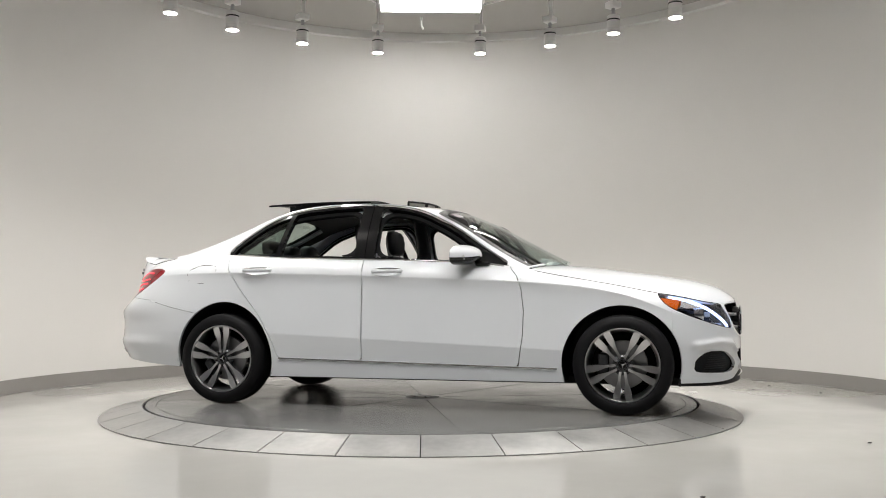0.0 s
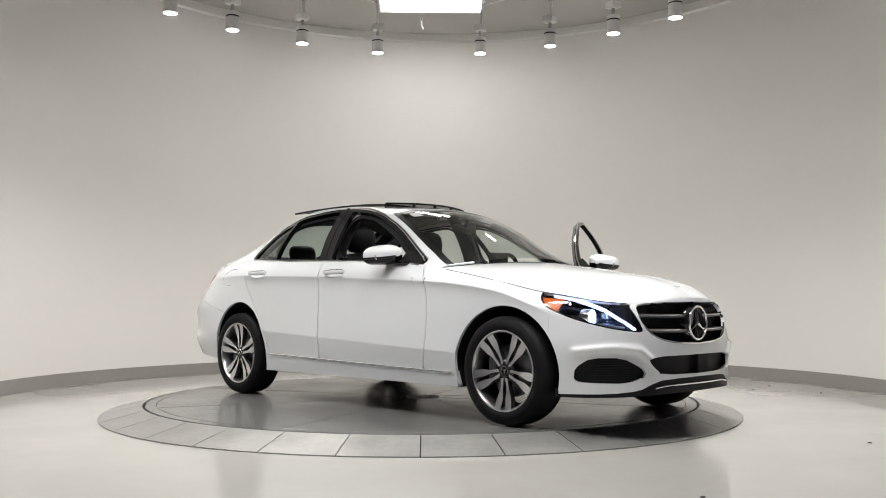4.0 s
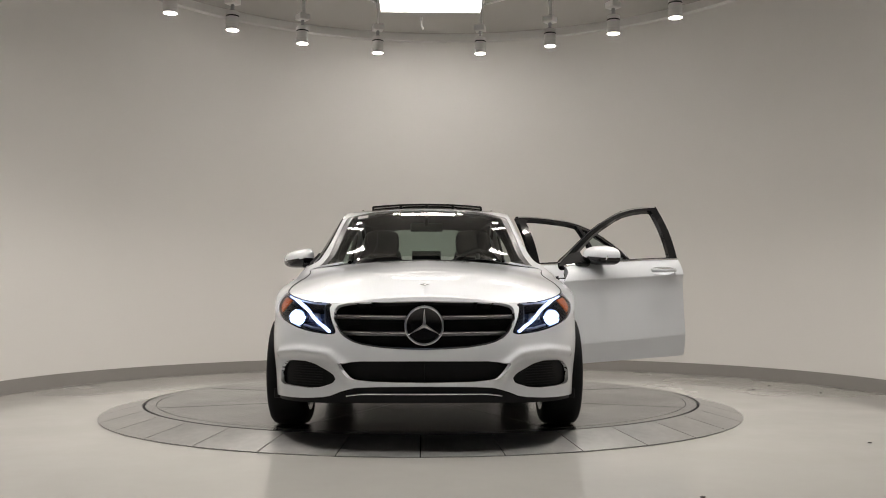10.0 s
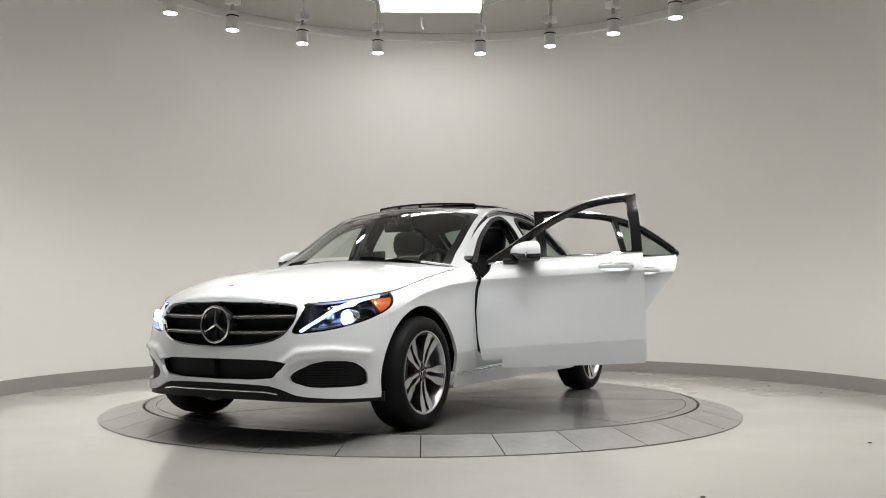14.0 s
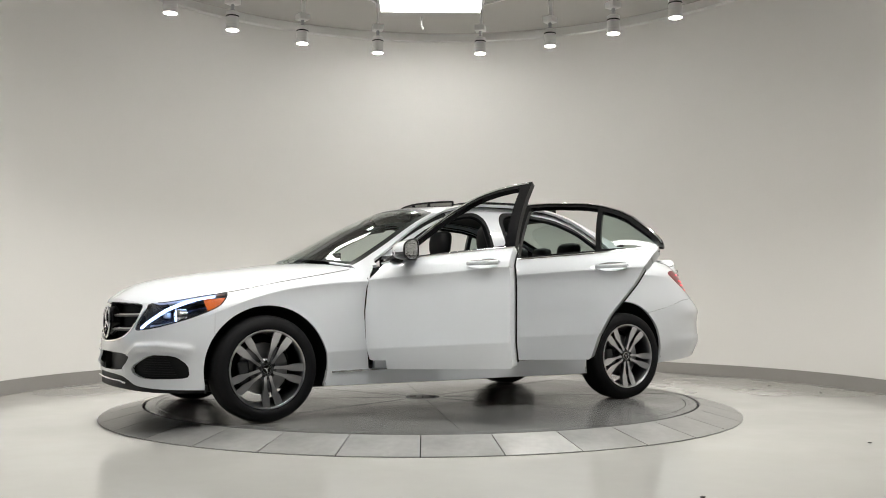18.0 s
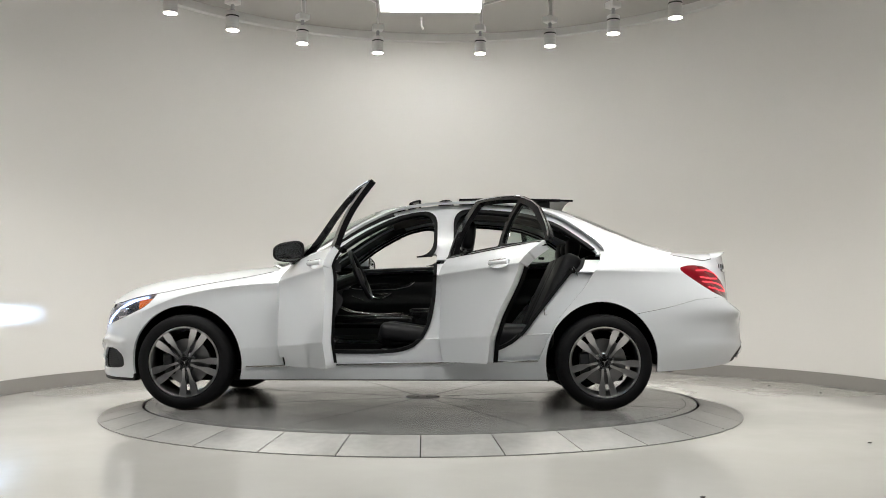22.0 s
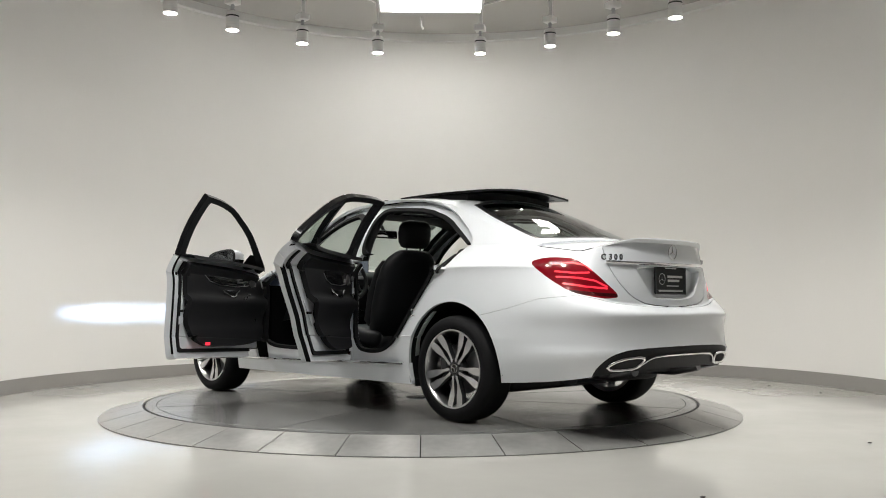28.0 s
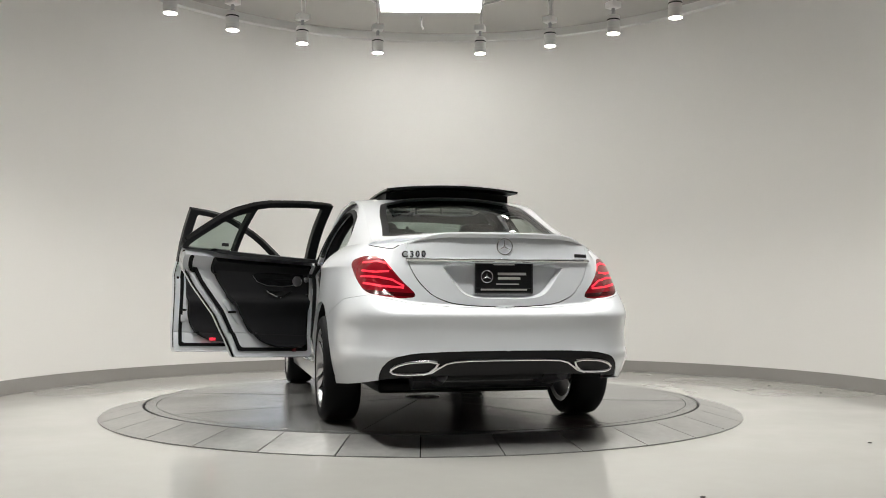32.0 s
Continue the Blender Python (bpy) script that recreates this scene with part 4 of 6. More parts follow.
    rs = 0.041 if front else 0.036
    for x0, z0, r0 in ((xs, 0.874, rs),) if front else ((xs, 0.874, rs), (xs + 0.078, 0.886, 0.019)):
        q = inner(x0, z0, 0.006)
        bm = bmesh.new()
        lathe(bm, [(0.0, 0.012), (r0 * 0.7, 0.010), (r0, 0.004)], 28, pose(q.x, q.y, q.z, rx=90))
        mesh = side_part("speaker_mesh", bm, STEEL, d, left, "grey metal speaker mesh")
        bm = bmesh.new()
        lathe(bm, [(r0, 0.0), (r0 * 1.03, 0.009), (r0 * 1.13, 0.011), (r0 * 1.2, -0.006)], 28, pose(q.x, q.y, q.z, rx=90))
        side_part("speaker_ring", bm, CHROME, mesh, left, "chrome speaker ring")
    xh = 0.255 if front else -0.665
    bm = bmesh.new()
    tube(bm, [inner(xh - 0.10, 0.805), inner(xh - 0.075, 0.785, 0.012), inner(xh - 0.035, 0.762, 0.02), inner(xh + 0.0, 0.757, 0.022), inner(xh + 0.06, 0.776, 0.016), inner(xh + 0.11, 0.802)], 0.0065, 8)
    tube(bm, [inner(xh - 0.10, 0.805), inner(xh - 0.03, 0.797, 0.01), inner(xh + 0.03, 0.799, 0.01)], 0.0045, 8)
    side_part("inner_handle", bm, CHROME, d, left, "chrome inner door handle")
    # no recess is cut: a thin dark box gives the hollow's shade
    bm = bmesh.new()
    q = inner(xh, 0.786, 0.001)
    box(bm, q, (0.15, 0.006, 0.030), 0.002)
    side_part("handle_hollow_shade", bm, GAP, d, left, "dark plate in place of the shaded hollow behind the handle")
    for k in range(4 if front else 1):
        q = inner(xh + 0.225 - 0.032 * k, 0.778 - 0.011 * k, 0.010)
        bm = bmesh.new()
        box(bm, (0, 0, 0), (0.022, 0.022, 0.011), 0.003, m=Matrix.Translation(q) @ pose(0, 0, 0, ry=-18))
        side_part("window_switch", bm, CHROME, d, left, "chrome window switch")
    if front:
        for k, (ox, oz, w) in enumerate(((0.0, 0.885, 0.05), (-0.035, 0.872, 0.018), (0.01, 0.862, 0.055))):
            q = inner(0.385 + ox, oz, 0.010)
            bm = bmesh.new()
            box(bm, q, (w, 0.012, 0.010 if w > 0.02 else 0.030), 0.003)
            side_part("seat_switch", bm, SATIN, d, left, "satin seat switch")
        q = inner(0.60, 0.585, 0.002)
        bm = bmesh.new()
        lathe(bm, [(0, 0.004), (0.009, 0.003), (0.010, 0)], 14, pose(q.x, q.y, q.z, rx=90))
        side_part("screw_cap", bm, CHROME, d, left, "small bright cap")
    # black cap along the waist
    bm = bmesh.new()
    rows = []
    for x in np.linspace(0.60, -0.262, 24) if front else np.linspace(-0.375, -1.20, 24):
        q = Vector(belt_point(s_x(x), 1.0))
        rows.append([bm.verts.new(q + Vector(o)) for o in ((0, -0.006, -0.004), (0, -0.010, 0.006), (0, -0.055, 0.008), (0, -0.100, 0.000), (0, -0.106, -0.025))])
    for a, b in zip(rows, rows[1:]):
        for k in range(4):
            bm.faces.new((a[k], a[k + 1], b[k + 1], b[k]))
    bmesh.ops.recalc_face_normals(bm, faces=bm.faces[:])
    side_part("waist_cap", bm, TRIM, d, left, "black waistline cap")
    # black strip on the latch edge
    bm = bmesh.new()
    keys = [(-0.3475, 0.36), (-0.3475, 1.03)] if front else [(-0.980, 0.345), (-1.034, 0.47), (-1.124, 0.63), (-1.289, 0.825), (-1.378, 0.96), (-1.417, 1.05)]
    kx, kz = [k[0] for k in keys], [k[1] for k in keys]
    rows = []
    for z in np.linspace(kz[0], kz[-1], 30):
        x = float(np.interp(z, kz, kx)) - 0.0005
        rows.append([bm.verts.new(on_belt(s_x(x), z, -o)) for o in (0.050 if front else 0.036, 0.061, 0.068)])
    for a, b in zip(rows, rows[1:]):
        for k in range(2):
            bm.faces.new((a[k], a[k + 1], b[k + 1], b[k]))
    bmesh.ops.solidify(bm, geom=bm.faces[:], thickness=0.003)
    bmesh.ops.recalc_face_normals(bm, faces=bm.faces[:])
    side_part("edge_seal", bm, RUBBER, d, left, "black rubber edge seal")
    # latch and reflector
    zl = 0.66
    sl = s_x(-0.325) if front else s_x(-1.085)
    p = Vector(on_belt(sl, zl))
    if left:
        tilt = 4 if front else 38
        bm = bmesh.new()
        box(bm, (0, 0, 0), (0.05, 0.006, 0.20), 0.002)
        bmesh.ops.transform(bm, matrix=pose(p.x + (0.05 if front else 0.09), p.y - 0.069, zl + 0.0, ry=-tilt), verts=bm.verts[:])
        side_part("latch_plate", bm, PAINT, d, left)
        bm = bmesh.new()
        box(bm, (0, 0, 0), (0.058, 0.012, 0.016), 0.003)
        bmesh.ops.transform(bm, matrix=pose(p.x + (0.045 if front else 0.085), p.y - 0.072, zl - 0.01), verts=bm.verts[:])
        side_part("latch", bm, BLACK_PLASTIC, d, left, "dark door latch")
        bm = bmesh.new()
        lathe(bm, [(0, 0.004), (0.010, 0.004), (0.010, 0)], 14, pose(p.x - (0.0 if front else 0.14), p.y - 0.062, 0.90, rx=90))
        side_part("plug", bm, RUBBER, d, left, "black rubber plug")
        bm = bmesh.new()
        rx, rz = (-0.06, 0.425) if front else (-0.55, 0.385)
        box(bm, (rx, on_belt(s_x(rx), rz)[1] - 0.146, rz), (0.05 if front else 0.03, 0.008, 0.022), 0.003)
        side_part("door_reflector", bm, RED_GLOW if front else RED_DARK, d, left, "small red door lamp")
    handle_parts(hx, hz, d, left)
    if not front:
        skin("quarter_pane", [one(quarter_pane.moved(-0.012))], GLASS_DARK, d, 0.0, "fixed tinted quarter window")
        bm = bmesh.new()
        box(bm, (-1.13, 0.700, 1.098), (0.05, 0.003, 0.022))
        side_part("sticker", bm, BLACK_PLASTIC, d, left, "small dark label on the glass")
    else:
        mirror_parts(d, left)
    if left:
        hx, hy, ang, rise = (0.765, 0.862, -64.5, 1.0) if front else (-0.345, 0.862, -62.0, 0.8)
        d.matrix_basis = Matrix.Translation((hx, hy, 0)) @ pose(0, 0, 0, rz=ang) @ pose(0, 0, 0, ry=rise) @ Matrix.Translation((-hx, -hy, 0))
    return d


def mirror_parts(d, left):
    """Outside mirror: painted cap, black lower shell, indicator, glass."""
    cy, cz, hy, hz = 0.925, 1.040, 0.108, 0.066

    def outline(scale, x, cut_z=None, n=40):
        """A softly squared oval across the mirror, narrower towards its outer end."""
        ring = []
        for k in range(n):
            a = 2 * math.pi * k / n
            ca, sa = math.cos(a), math.sin(a)
            f = (abs(ca) ** 3 + abs(sa) ** 3) ** (-1 / 3)
            y, z = hy * scale * f * ca, hz * scale * f * sa
            ring.append((x + 0.035 * (1 - y / hy) * 0.5, cy + y - 0.25 * (x - 0.315), cz + z * (1 - 0.16 * y / hy) - 0.010 * y / hy))
        return ring

    shells = [outline(math.sqrt(max(0.02, 1 - t ** 2.4)), 0.315 + 0.165 * t) for t in np.linspace(0, 0.99, 11)]

    def shell(bm, low):
        vs = [[bm.verts.new(p) for p in ring] for ring in shells]
        n = len(vs[0])
        for a, b in zip(vs, vs[1:]):
            for k in range(n):
                if ((n // 2 + 1 <= k <= n - 2) == low):
                    bm.faces.new((a[k], a[(k + 1) % n], b[(k + 1) % n], b[k]))
        if not low:
            bm.faces.new(vs[-1])
        bmesh.ops.delete(bm, geom=[v for v in bm.verts if not v.link_faces], context="VERTS")
        bmesh.ops.recalc_face_normals(bm, faces=bm.faces[:])
    bm = bmesh.new()
    shell(bm, False)
    side_part("mirror_cap", bm, PAINT, d, left, "", 60)
    bm = bmesh.new()
    shell(bm, True)
    box(bm, (0.50, 0.828, 0.985), (0.10, 0.09, 0.035), 0.014, m=None)
    side_part("mirror_base", bm, BLACK_GLOSS, d, left, "black lower mirror shell", 60)
    bm = bmesh.new()
    tube(bm, [Vector(ring[30 + j]) + Vector((0.004, 0, 0.012)) for j, ring in zip((9, 8, 7, 6, 4, 2, 0, -2, -4), shells[5:6] * 9)], 0.005, 8)
    side_part("indicator", bm, CHROME, d, left, "slim clear indicator strip")
    bm = bmesh.new()
    outer, inner_ring = [bm.verts.new(p) for p in outline(0.99, 0.316)], [bm.verts.new(p) for p in outline(0.86, 0.308)]
    back = [bm.verts.new(p) for p in outline(0.84, 0.318)]
    for a, b in ((outer, inner_ring), (inner_ring, back)):
        for k in range(40):
            bm.faces.new((a[k], a[(k + 1) % 40], b[(k + 1) % 40], b[k]))
    bmesh.ops.recalc_face_normals(bm, faces=bm.faces[:])
    side_part("mirror_rim", bm, BLACK_PLASTIC, d, left, "black rim")
    bm = bmesh.new()
    bm.faces.new([bm.verts.new(p) for p in outline(0.87, 0.313)])
    bmesh.ops.solidify(bm, geom=bm.faces[:], thickness=0.003)
    bmesh.ops.recalc_face_normals(bm, faces=bm.faces[:])
    side_part("mirror_glass", bm, MIRROR, d, left, "silvered mirror glass")
    bm = bmesh.new()
    a = [Vector(glass_point(x, w)) + Vector((0, 0.004, 0)) for x, w in ((0.67, 0.05), (0.46, 0.0), (0.46, 0.55), (0.56, 0.75))]
    bm.faces.new([bm.verts.new(p) for p in a])
    bmesh.ops.solidify(bm, geom=bm.faces[:], thickness=0.012)
    side_part("mirror_sail", bm, BLACK_PLASTIC, d, left, "black triangle at the mirror foot")


for which in ("front", "rear"):
    for left in (True, False):
        door(which, left)

# ---- door openings of the body ----
def opening(p):
    """Below zero in the upper door openings, their corners rounded at the middle pillar."""
    both = []
    for b in (-(p[:, 0] + 0.2895), p[:, 0] + 0.4055):
        a = g_win(p)
        both.append(np.maximum(a, b) + np.maximum(0.12 - np.abs(a - b), 0) ** 2 / 0.48)
    return np.minimum(both[0], both[1])


for left in (True, False):
    one = one_side(left)
    white, seals = [], []
    for outline in (FDOOR, RDOOR):
        low = around_doors.inside(outline, 0.03)[0]
        is_front = outline is FDOOR
        edge = outside(OPEN_F if is_front else OPEN_R)
        ring = low.cut(lambda p: -edge(p))[0]
        if is_front:
            ring = ring.cut(lambda p: s_x(0.675) - p[:, 0])[0]
        ring = ring.cut(lambda p: p[:, 1] - np.interp(p[:, 0], RUN_S, RUN["top_z"]) + 0.0 + np.where((p[:, 0] < s_x(0.6)) & (np.abs(p[:, 0] - s_x(-0.3475)) > 0.068), 0.07, -1.0))[0]
        white.append(one(ring.moved(-0.058 if is_front else -0.063)))
        band = low.cut(lambda p: -(edge(p) + 0.022))[0].cut(lambda p: edge(p) - 0.002)[0]
        band = band.cut(lambda p: p[:, 1] - np.interp(p[:, 0], RUN_S, RUN["top_z"]) + np.where((p[:, 0] < s_x(0.6)) & (np.abs(p[:, 0] - s_x(-0.3475)) > 0.09), 0.07, -1.0))[0]
        seals.append(one(band.moved(-0.050)))
    strip = lambda p: np.abs(p[:, 0] + 0.3475) - 0.058
    ring = uppers.cut(lambda p: g_win(p) - FRAME - 0.028)[0].cut(lambda p: -opening(p))[0]
    ring = ring.cut(lambda p: np.minimum(1.07 - p[:, 1], strip(p)))[0]
    white.append(one(ring.moved(-0.040)))
    band = all_top.cut(lambda p: opening(p) - 0.002)[0].cut(lambda p: -(opening(p) + 0.022))[0]
    band = band.cut(lambda p: 1.045 - 0.048 * p[:, 0] - p[:, 1] + 0.0)[0]
    seals.append(one(band.moved(-0.034)))
    skin("door_opening", white, PAINT, car, 0.030, "white painted door opening and middle pillar")
    skin("opening_seal", seals, RUBBER, car, 0.025, "black rubber seal round the door openings")
    # black strip put behind the hinge gap in place of its deep shade
    jamb = around_doors.inside(FDOOR, 0.012)[0].cut(lambda p: p[:, 0] - s_x(0.655))[0]
    jamb = jamb.cut(lambda p: 0.42 - p[:, 1])[0]
    skin("hinge_gap_shade", [one(jamb.moved(-0.030))], RUBBER, car, 0.03, "black strip standing for the shaded gap at the door hinges")
    for z0, x0 in ((0.60, -0.405), (0.66, -1.075)):
        bm = bmesh.new()
        p = Vector(on_belt(s_x(x0 + 0.04), z0))
        tube(bm, [p + Vector((0, -0.05, -0.02)), p + Vector((0.015, -0.035, -0.02)), p + Vector((0.015, -0.035, 0.02)), p + Vector((0, -0.05, 0.02))], 0.005, 8)
        side_part("striker", bm, CHROME, car, left, "small chrome door striker")
    # sill strip
    bm = bmesh.new()
    pts = [Vector(on_belt(s_x(x), 0.292 + (0.97 - x) * 0.0206, 0.002)) for x in np.linspace(1.00, -0.97, 40)]
    tube(bm, pts, 0.0065, 8)
    side_part("sill_trim", bm, CHROME, car, left, "chrome strip along the sill")
    # hinge straps in the gap of the open doors
    for hx in (0.74, -0.36):
        for z in (0.46, 0.80):
            bm = bmesh.new()
            box(bm, (hx - 0.02, 0.835, z), (0.06, 0.03, 0.05), 0.006)
            side_part("hinge", bm, PAINT, car, left)


# ---- wheels ----
def wheel():
    bm = bmesh.new()
    lathe(bm, [(0.236, 0.096), (0.240, 0.101), (0.238, 0.106), (0.231, 0.105), (0.226, 0.098), (0.218, 0.075), (0.211, 0.02), (0.209, -0.10), (0.238, -0.108)], 80)
    bmesh.ops.recalc_face_normals(bm, faces=bm.faces[:])
    w = soft_edges(part("wheel", bm, ALLOY, None, "silver and dark grey twin-spoke alloy wheel"), 35)
    bm = bmesh.new()
    lathe(bm, [(0.234, -0.10), (0.262, -0.113), (0.295, -0.109), (0.314, -0.094), (0.3215, -0.07), (0.323, -0.03), (0.3235, 0.0), (0.323, 0.03), (0.3215, 0.07), (0.314, 0.094), (0.300, 0.106), (0.286, 0.110), (0.284, 0.1115), (0.262, 0.1135), (0.246, 0.108), (0.237, 0.100)], 80)
    bmesh.ops.recalc_face_normals(bm, faces=bm.faces[:])
    soft_edges(part("tyre", bm, RUBBER, w, "black low-profile tyre"), 35)
    bm = bmesh.new()
    lathe(bm, [(0.06, 0.02), (0.155, 0.02), (0.157, 0.012), (0.157, -0.004), (0.06, -0.004)], 48)
    soft_edges(part("brake_disc", bm, STEEL, w, "grey steel brake disc"), 35)
    bm = bmesh.new()
    box(bm, (0.125, 0.0, 0.012), (0.07, 0.15, 0.07), 0.015)
    part("brake_caliper", bm, ALLOY_DARK, w)
    bm = bmesh.new()
    lathe(bm, [(0.0, 0.030), (0.068, 0.030), (0.066, 0.070), (0.052, 0.082), (0.034, 0.084), (0.033, 0.078), (0.0, 0.078)], 40)
    bmesh.ops.recalc_face_normals(bm, faces=bm.faces[:])
    soft_edges(part("hub", bm, ALLOY_DARK, w), 35)

    def blade(bm, ang, lean, top):
        """One spoke of a pair: narrow at the hub, wide at the rim."""
        rows = []
        for t in np.linspace(0, 1, 12):
            r = 0.042 + 0.187 * t
            off = lean * (0.0145 + 0.027 * t)
            f = min(1.0, max(0.0, (t - 0.28) / 0.45))
            half = 0.0085 + 0.0145 * f * f * (3 - 2 * f)
            z = 0.082 + 0.018 * t - 0.010 * math.sin(math.pi * t) + (0.0012 if top else 0)
            depth = 0.034 + 0.014 * t
            if top:
                rows.append([(r, off - half, z), (r, off + half, z), (r, off + half * 0.98, z - 0.003), (r, off - half * 0.98, z - 0.003)])
            else:
                rows.append([(r, off - half, z), (r, off + half, z), (r, off + half * 0.6, z - depth), (r, off - half * 0.6, z - depth)])
        m = Matrix.Rotation(ang, 4, "Z")
        vs = [[bm.verts.new(m @ Vector(p)) for p in row] for row in rows]
        for a, b in zip(vs, vs[1:]):
            for k in range(4):
                bm.faces.new((a[k], a[(k + 1) % 4], b[(k + 1) % 4], b[k]))
        bm.faces.new(vs[0])
        bm.faces.new(vs[-1][::-1])
        bmesh.ops.recalc_face_normals(bm, faces=bm.faces[:])
    for k in range(5):
        a = radians(90 + 72 * k)
        for lean in (1, -1):
            bm = bmesh.new()
            blade(bm, a, lean, False)
            sp = part("spoke", bm, ALLOY_DARK, w)
            bm = bmesh.new()
            blade(bm, a, lean, True)
            part("spoke_face", bm, ALLOY, sp, "bright machined face")
        bm = bmesh.new()
        lathe(bm, [(0, 0.086), (0.009, 0.086), (0.010, 0.070)], 12, pose(0.046 * math.cos(a + radians(36)), 0.046 * math.sin(a + radians(36)), 0))
        part("bolt", bm, BLACK_PLASTIC, w)
    bm = bmesh.new()
    lathe(bm, [(0, 0.081), (0.030, 0.081), (0.033, 0.078)], 32)
    cap = part("centre_cap", bm, BLACK_GLOSS, w, "black centre cap with a silver ring")
    bm = bmesh.new()
    tube(bm, [(0.026 * math.cos(a), 0.026 * math.sin(a), 0.083) for a in np.linspace(0, 2 * math.pi, 28, endpoint=False)], 0.002, 6, True)
    star(bm, 0.025, 0.0835, 0.0045)
    part("cap_ring", bm, CHROME, cap)
    return w


def star(bm, r, z, w, h=0.002):
    """Three tapering rays in a plane."""
    c = bm.verts.new((0, 0, z + h))
    tips, dents = [], []
    for k in range(3):
        a = math.pi / 2 + 2 * math.pi * k / 3
        tips.append(bm.verts.new((r * math.cos(a), r * math.sin(a), z)))
        b = a + math.pi / 3
        dents.append(bm.verts.new((w * math.cos(b), w * math.sin(b), z)))
    for k in range(3):
        bm.faces.new((c, dents[k - 1], tips[k]))
        bm.faces.new((c, tips[k], dents[k]))


proto = wheel()
for k, (x, y, sgn) in enumerate(((1.42, 0.793, 1), (-1.42, 0.781, 1), (1.42, -0.793, -1), (-1.42, -0.781, -1))):
    m = Matrix.Translation((x, y, 0.3225)) @ pose(0, 0, 0, rz=0 if sgn > 0 else 180) @ pose(0, 0, 0, rx=-90) @ pose(0, 0, 0, rz=[9, 5, 0, 37][k])
    w = proto if k == 0 else copy_thing(proto, m)
    w.parent = car
    w.matrix_basis = m

# wheel wells, floor pan and the dark insides
for left in (True, False):
    for x, r, rz in ((1.415, 0.392, 0.394), (-1.405, 0.388, 0.416)):
        bm = bmesh.new()
        rows = []
        for y in (0.40, 0.872):
            rows.append([bm.verts.new((x + r * math.cos(a), min(y, at(RUN_Y, s_x(x + r * math.cos(a))) - 0.030), 0.319 + rz * math.sin(a))) for a in np.linspace(-0.25, math.pi + (0.30 if x > 0 else 0.05), 40)])
        for a, b, c, d in zip(rows[0], rows[0][1:], rows[1][1:], rows[1]):
            bm.faces.new((a, b, c, d))
        bm.faces.new(rows[0])
        side_part("wheel_well", bm, BLACK_PLASTIC, car, left, "black wheel arch liner")
        bm = bmesh.new()
        box(bm, (x + 0.36, 0.78, 0.215), (0.012, 0.13, 0.05), 0.004)
        side_part("splash_flap", bm, BLACK_PLASTIC, car, left)
    bm = bmesh.new()
    box(bm, (0.0, 0.72, 0.213), (1.98, 0.17, 0.030), 0.010)
    side_part("sill_underside", bm, BLACK_PLASTIC, car, left)
bm = bmesh.new()
box(bm, (0.1, 0, 0.205), (3.4, 1.10, 0.07), 0.02)
box(bm, (1.93, 0, 0.225), (0.24, 0.90, 0.04), 0.015)
box(bm, (-1.85, 0, 0.315), (0.70, 0.92, 0.05), 0.015)
part("underbody", bm, BLACK_PLASTIC, car, "black floor pan")
bm = bmesh.new()
box(bm, (1.47, 0, 0.46), (1.02, 0.84, 0.44), 0.05)
box(bm, (1.98, 0, 0.50), (0.14, 1.08, 0.44), 0.03)
part("engine_block", bm, BLACK_PLASTIC, car, "dark engine bay filling")
bm = bmesh.new()
box(bm, (-1.86, 0, 0.66), (0.84, 0.84, 0.66), 0.05)
part("boot_box", bm, CARPET, car, "dark luggage space")
for sy in (1, -1):
    bm = bmesh.new()
    tube(bm, [(-1.9, sy * 0.30, 0.30), (-2.2, sy * 0.32, 0.30), (-2.36, sy * 0.34, 0.335)], 0.035, 14)
    part("exhaust_pipe", bm, STEEL, car, "grey steel exhaust pipe")
bm = bmesh.new()
tube(bm, [(-1.95, 0.42, 0.30), (-1.95, -0.42, 0.30)], 0.075, 16)
part("silencer", bm, ALLOY_DARK, car, "grey steel exhaust silencer")

